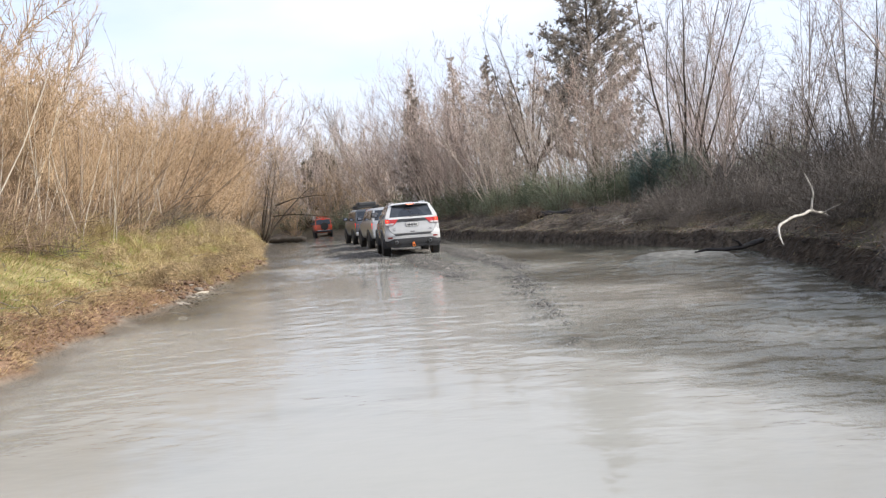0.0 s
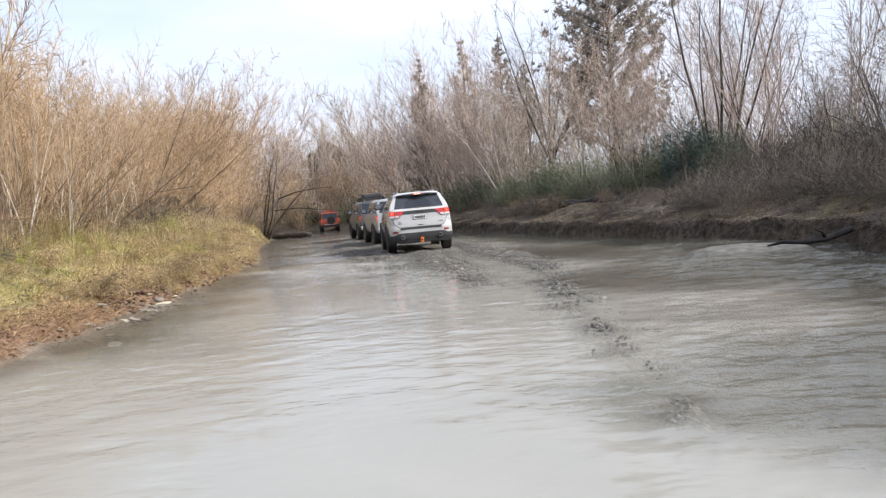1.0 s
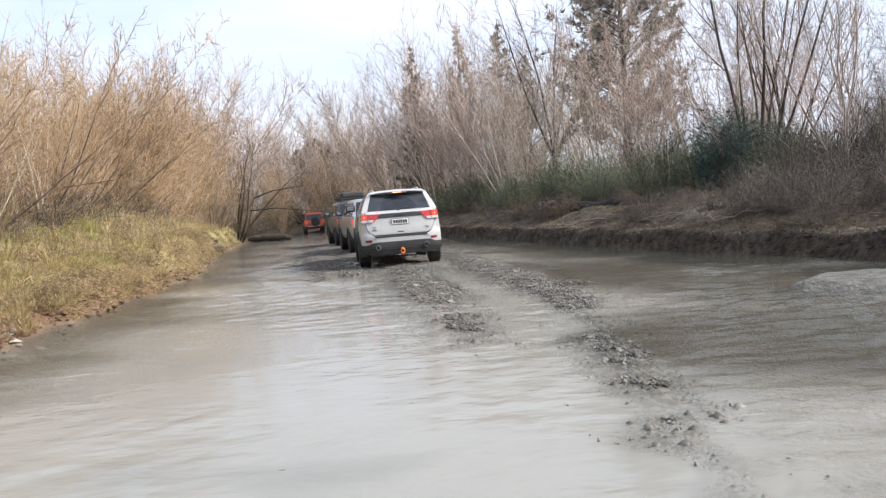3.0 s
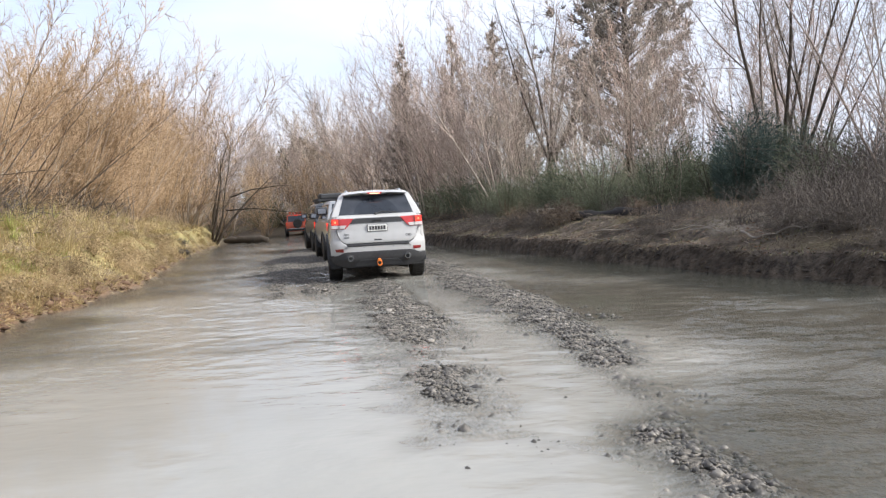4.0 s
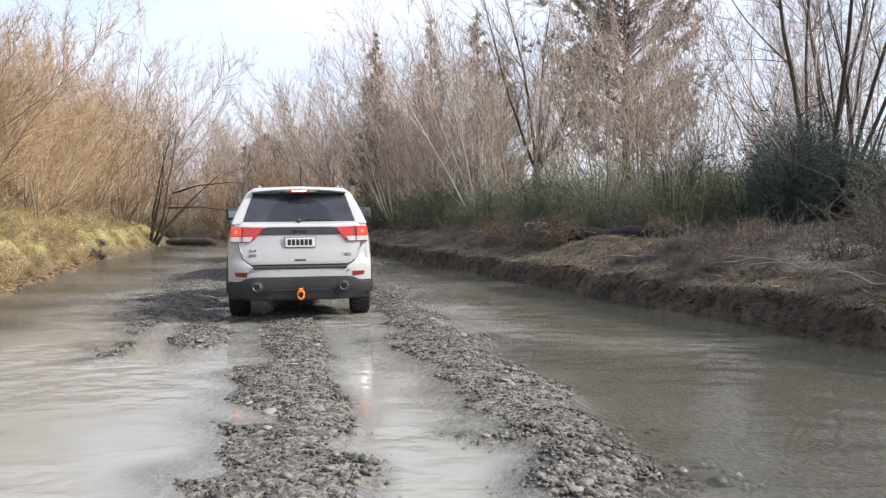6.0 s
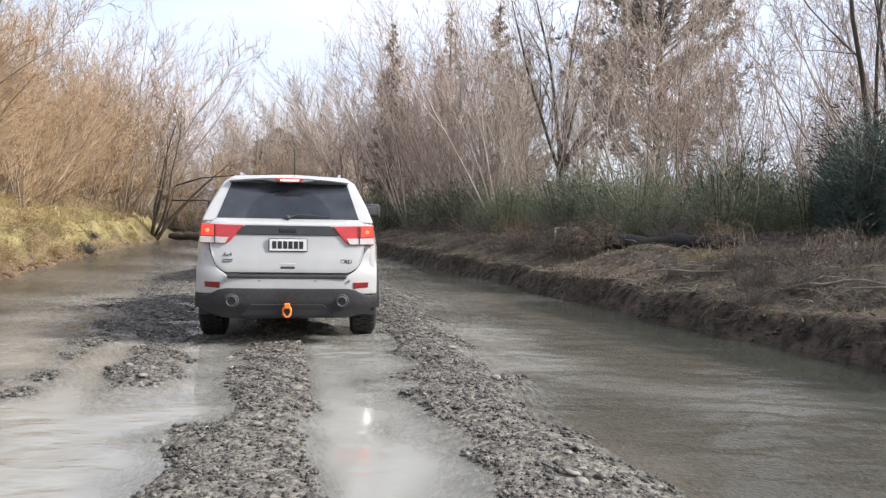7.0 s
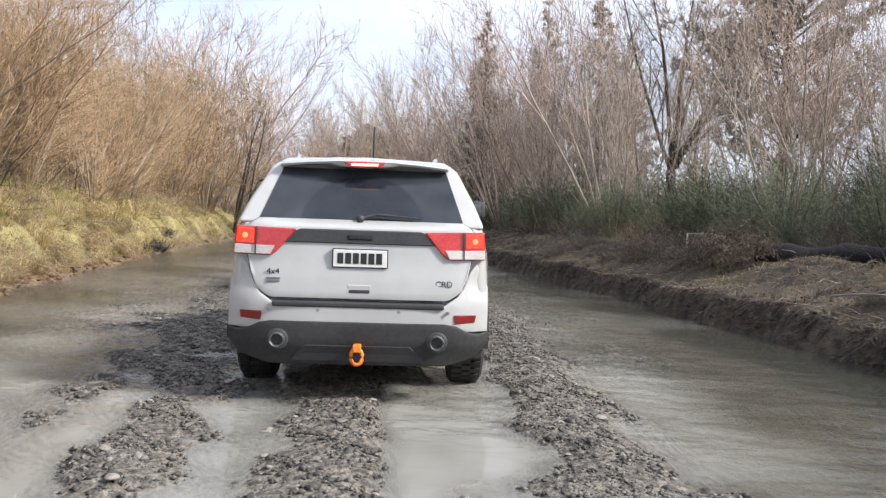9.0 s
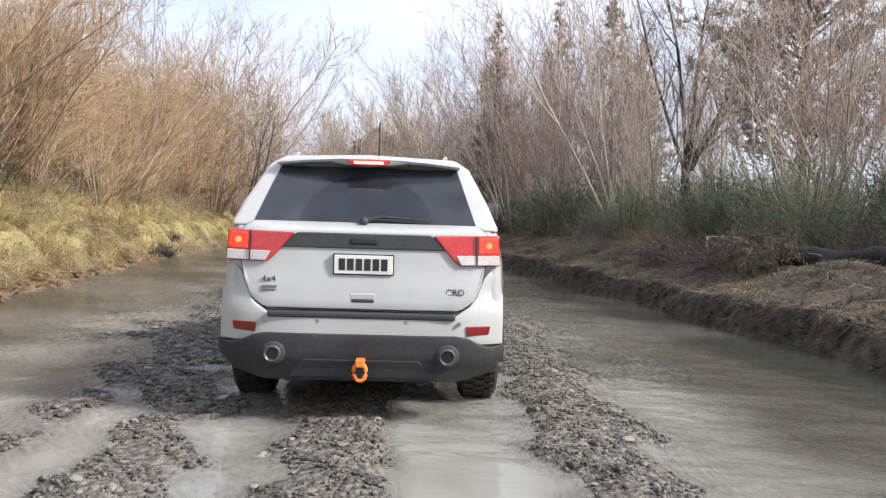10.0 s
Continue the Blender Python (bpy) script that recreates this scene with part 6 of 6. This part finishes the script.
clods("edge_clods", "crumbling red-brown earth of the grassy bank's edge", M_CLAY, left_edge, -1, 9, 60, 1700, 0.008, 0.036, 102, 0.02)


def sticks(name, label, mat, edge, sign, n, y0, y1, d0, d1, lo, hi, seed, thick=(0.004, 0.012), rise=0.25):
    rng, x, y, d = scatter(n, edge, sign, y0, y1, d0, d1, seed, 1.2)
    a = rng.uniform(0, 6.28, n)
    L = rng.uniform(lo, hi, n)
    p = np.stack([x, y, height(x, y) + 0.02], 1)
    q = p + np.stack([np.cos(a), np.sin(a), rng.uniform(-0.05, rise * 2, n)], 1) * L[:, None] * 0.5
    e = q + np.stack([np.cos(a + rng.normal(0, 0.5, n)), np.sin(a + rng.normal(0, 0.5, n)), rng.uniform(-0.4, 0.3, n)], 1) * L[:, None] * 0.5
    r = rng.uniform(*thick, n)
    g = Geo()
    tubes(g, np.column_stack([p, q, r, r * 0.8]), 4)
    tubes(g, np.column_stack([q, e, r * 0.8, r * 0.4]), 4)
    return tagged(part(name, g, mat), label, "twigs", kind="stuff")


M_TWIG = material("pale_twig", (0.11, 0.086, 0.064), (0.29, 0.24, 0.19), 0.85, 4, 40, 0.2, random=0.6)
sticks("twig_litter", "pale flood-washed twigs on the earth ledge", M_TWIG, right_edge, 1, 1500, 8, 66, 0.3, 5.0, 0.10, 0.45, 111, (0.003, 0.008))
sticks("hanging_roots", "dark roots hanging from the cut bank", M_BRUSH, right_edge, 1, 700, 7, 60, 0.0, 0.4, 0.08, 0.28, 112, (0.002, 0.005), 0.1)
sticks("fallen_twigs", "fallen twigs on the grassy bank", M_TWIG, left_edge, -1, 500, 10, 62, 0.6, 6.0, 0.2, 0.9, 113)


def limb(name, pts, radii, mat, parent=None, sides=10, label="", smoother=0):
    for _ in range(smoother):
        pts, radii = np.array(pts, float), np.array(radii, float)
        cut = lambda a: np.concatenate([a[:1], np.stack([a[:-1] * 0.75 + a[1:] * 0.25, a[:-1] * 0.25 + a[1:] * 0.75], 1).reshape(-1, *a.shape[1:]), a[-1:]])
        pts, radii = cut(pts), cut(radii)
    return part(name, chain(Geo(), pts, radii, sides), mat, parent, label, smooth=True)


drift = tagged(limb("driftwood", [(5.30, 13.0, 0.50), (5.32, 13.2, 0.64), (5.40, 13.4, 0.79), (5.66, 13.75, 0.83), (5.90, 14.0, 0.895), (6.22, 14.35, 0.90), (6.50, 14.7, 0.965), (6.72, 14.9, 0.90), (6.88, 15.02, 0.89), (7.05, 15.2, 0.80)], [0.009, 0.015, 0.023, 0.019, 0.025, 0.021, 0.031, 0.024, 0.026, 0.014], M_BLEACHED, smoother=1), "bleached white driftwood branch on the dead brush", "driftwood")
limb("side_branch", [(6.52, 14.7, 0.96), (6.55, 14.72, 1.12), (6.58, 14.7, 1.28), (6.42, 14.6, 1.55), (6.38, 14.6, 1.63)], [0.018, 0.015, 0.013, 0.010, 0.006], M_BLEACHED, drift, smoother=1)
limb("broken_twig", [(6.85, 15.0, 0.88), (7.0, 14.9, 0.98), (7.1, 14.85, 1.02)], [0.014, 0.010, 0.006], M_BLEACHED, drift)
snag = tagged(limb("sunken_branch", [(5.55, 18.5, 0.10), (5.8, 18.45, 0.15), (6.2, 18.4, 0.12), (6.6, 18.5, 0.14), (7.2, 18.8, 0.25)], [0.015, 0.035, 0.045, 0.055, 0.06], M_LOG), "dark wet branch lying in the shallows", "driftwood")
limb("side_branch", [(6.6, 18.5, 0.16), (6.5, 18.4, 0.28), (6.35, 18.35, 0.34)], [0.04, 0.025, 0.012], M_LOG, snag)
lrand = random.Random(3)
tagged(limb("log", [(4.3 + 2.7 * i / 15, 38.15 - 0.65 * i / 15 + lrand.uniform(-0.03, 0.03), 0.965 + 0.06 * i / 15 + lrand.uniform(-0.02, 0.02)) for i in range(16)], [0.155 + 0.03 * math.sin(i * 0.9) + lrand.uniform(-0.018, 0.018) for i in range(16)], M_LOG, sides=12), "dark fallen log below the shrubs", "log")
tagged(limb("log", [(-14.2 + 3.1 * i / 11, 67.2 - 0.9 * i / 11 + lrand.uniform(-0.06, 0.06), 0.14 + 0.07 * math.sin(i * 0.29) + lrand.uniform(-0.05, 0.05)) for i in range(12)], [0.12 + 0.13 * math.sin(0.2 + i * 0.25) + lrand.uniform(-0.05, 0.05) for i in range(12)], M_OLDLOG, sides=12), "dark earth-covered log at the water's edge", "log")
stick = tagged(limb("broken_stick", [(3.45, 39.7, 0.95), (3.45, 39.7, 1.25)], [0.02, 0.016], M_BLEACHED), "pale broken stick with a bent top", "stick")
limb("bent_top", [(3.45, 39.7, 1.25), (3.9, 39.75, 1.27), (4.3, 39.8, 1.20)], [0.016, 0.012, 0.008], M_BLEACHED, stick)
for x, y, r in ((-11.25, 48.1, 0.36), (-10.95, 46.7, 0.22), (-12.0, 50.2, 0.3)):
    ob = part("root_clump", tangle_mesh(1.0, 0.35, 140, int(r * 100), M_LOG)[0], [], None, m=pose(x, y, at(x, y) - 0.10))
    part("earth_lump", stone_mesh(int(r * 1000), 0.6), M_MUD, ob, "dark crumbling earth", m=Matrix.Diagonal((r * 1.3, r * 1.1, r * 0.9, 1)))
    tagged(ob, "dark root clump washed out of the bank", "roots", "root clumps")


# flood-washed branches and a dead fern heap on the right ledge
M_WEATHERED = material("weathered_wood", (0.15, 0.128, 0.104), (0.35, 0.31, 0.26), 0.85, 4, 40, 0.4)
BR = "pale weathered branch lying on the earth ledge"
for pts, r in (([(5.0, 30.6, 0.57), (5.25, 30.45, 0.68), (5.5, 30.45, 0.66), (5.78, 30.3, 0.76), (5.92, 29.7, 0.72)], 0.032),
               ([(6.15, 28.5, 0.64), (5.98, 27.8, 0.66), (5.86, 27.1, 0.55), (6.05, 26.95, 0.64), (6.26, 27.05, 0.63)], 0.034),
               ([(5.55, 29.9, 0.66), (5.75, 29.2, 0.74), (5.80, 28.7, 0.64), (6.0, 28.2, 0.70)], 0.022),
               ([(6.3, 27.1, 0.64), (6.4, 26.7, 0.78), (6.55, 26.5, 0.72), (6.62, 26.1, 0.80)], 0.026),
               ([(4.0, 33.6, 0.60), (4.3, 33.2, 0.68), (4.7, 33.1, 0.64), (5.0, 32.6, 0.70)], 0.022)):
    bow = [Vector(p) for p in pts]
    for _ in range(2):
        bow = [bow[0]] + [a.lerp(b, f) for a, b in zip(bow, bow[1:]) for f in (0.25, 0.75)] + [bow[-1]]
    ob = limb("branch", [tuple(p) for p in bow], [0.72 * r * (1 - 0.6 * i / (len(bow) - 1)) for i in range(len(bow))], M_WEATHERED)
    tagged(ob, BR, "branch", "flood-washed branches")
    p, q = Vector(pts[1]), Vector(pts[2])
    limb("side_twig", [tuple(p), tuple(p.lerp(q, 0.5) + Vector((0.10, 0.02, 0.10))), tuple(p.lerp(q, 1.1) + Vector((0.22, -0.04, 0.10)))], [r * 0.35, r * 0.25, r * 0.1], M_WEATHERED, ob, 6)
copies(FINETANGLE, [(6.9, 27.2, 0.55), (7.2, 26.0, 0.65), (7.4, 25.0, 0.7), (7.0, 24.3, 0.6)], "bramble_bush", DB, "bush", "dead bushes", 46)


def fern_heap(seed, mat):
    """Long dead fronds that droop from one crown, each with its short leaflets."""
    rng = np.random.default_rng(seed)
    base, tip, wid, side, bend = [], [], [], [], []
    for i in range(46):
        a = rng.uniform(0, 6.28)
        out = np.array((math.cos(a), math.sin(a), 0))
        p = np.array((0, 0, rng.uniform(0.25, 0.75))) + out * 0.05
        d = unit(out * rng.uniform(0.3, 0.9) + np.array((0, 0, rng.uniform(0.1, 0.9))))
        step_ = rng.uniform(0.10, 0.17)
        for j in range(6):
            q = p + d * step_
            for s_ in (-1, 1):
                lf = unit(np.cross(d, (0, 0, 1.0)) * s_ + d * 0.6 + np.array((0, 0, -0.7)) + rng.normal(0, 0.25, 3))
                base.append(p)
                tip.append(p + lf * rng.uniform(0.07, 0.16))
                wid.append(rng.uniform(0.006, 0.014))
                side.append(unit(np.cross(lf, rng.normal(0, 1, 3))))
            base.append(p)
            tip.append(q)
            wid.append(0.006)
            side.append(unit(np.cross(d, rng.normal(0, 1, 3))))
            d = unit(d + np.array((0, 0, -0.38)) + rng.normal(0, 0.08, 3))
            p = q
    return as_mesh("dead_fern", blades(Geo(), np.array(base), np.array(tip), np.array(wid), np.array(side)), mat)


M_FERN = material("dead_fern", (0.062, 0.047, 0.036), (0.21, 0.165, 0.122), 0.9, 3, 20, 0, random=0.7, spec=0.2, through_light=0.3)
M_STRAWFERN = material("straw_fern", (0.20, 0.15, 0.085), (0.56, 0.43, 0.25), 0.9, 3, 20, 0, random=0.7, spec=0.2, through_light=0.4)
FERNS = [fern_heap(s, M_FERN) for s in (141, 142)]
STRAWFERNS = [fern_heap(s, M_STRAWFERN) for s in (143, 144)]
for i, (x, y, k) in enumerate(((3.65, 38.55, 0.75), (4.0, 38.25, 0.95), (4.35, 37.85, 0.6), (3.85, 37.9, 0.7), (2.95, 40.6, 0.7), (5.6, 34.6, 0.7), (6.9, 33.0, 0.6))):
    tagged(part("dead_fern", FERNS[i % 2], [], None, m=pose(x, y, at(x, y) - 0.05, 0, 0, 70 * i) @ Matrix.Diagonal((k, k, k, 1))), "collapsed brown dead fern on the earth ledge", "fern", "dead ferns")

frand = random.Random(17)
for i in range(75):
    y = frand.uniform(17, 46)
    x = float(left_edge(np.array(y))) - (frand.uniform(0.35, 2.4) if i < 30 else frand.uniform(0.12, 0.8))
    k = frand.uniform(0.30, 0.65)
    tagged(part("dead_fern", STRAWFERNS[i % 2], [], None, m=pose(x, y, at(x, y) - 0.08 * k, 0, 0, 50 * i) @ Matrix.Diagonal((k * 1.2, k * 1.2, k, 1))), "collapsed straw-brown dead fern on the grassy bank", "fern", "dead ferns on the bank")
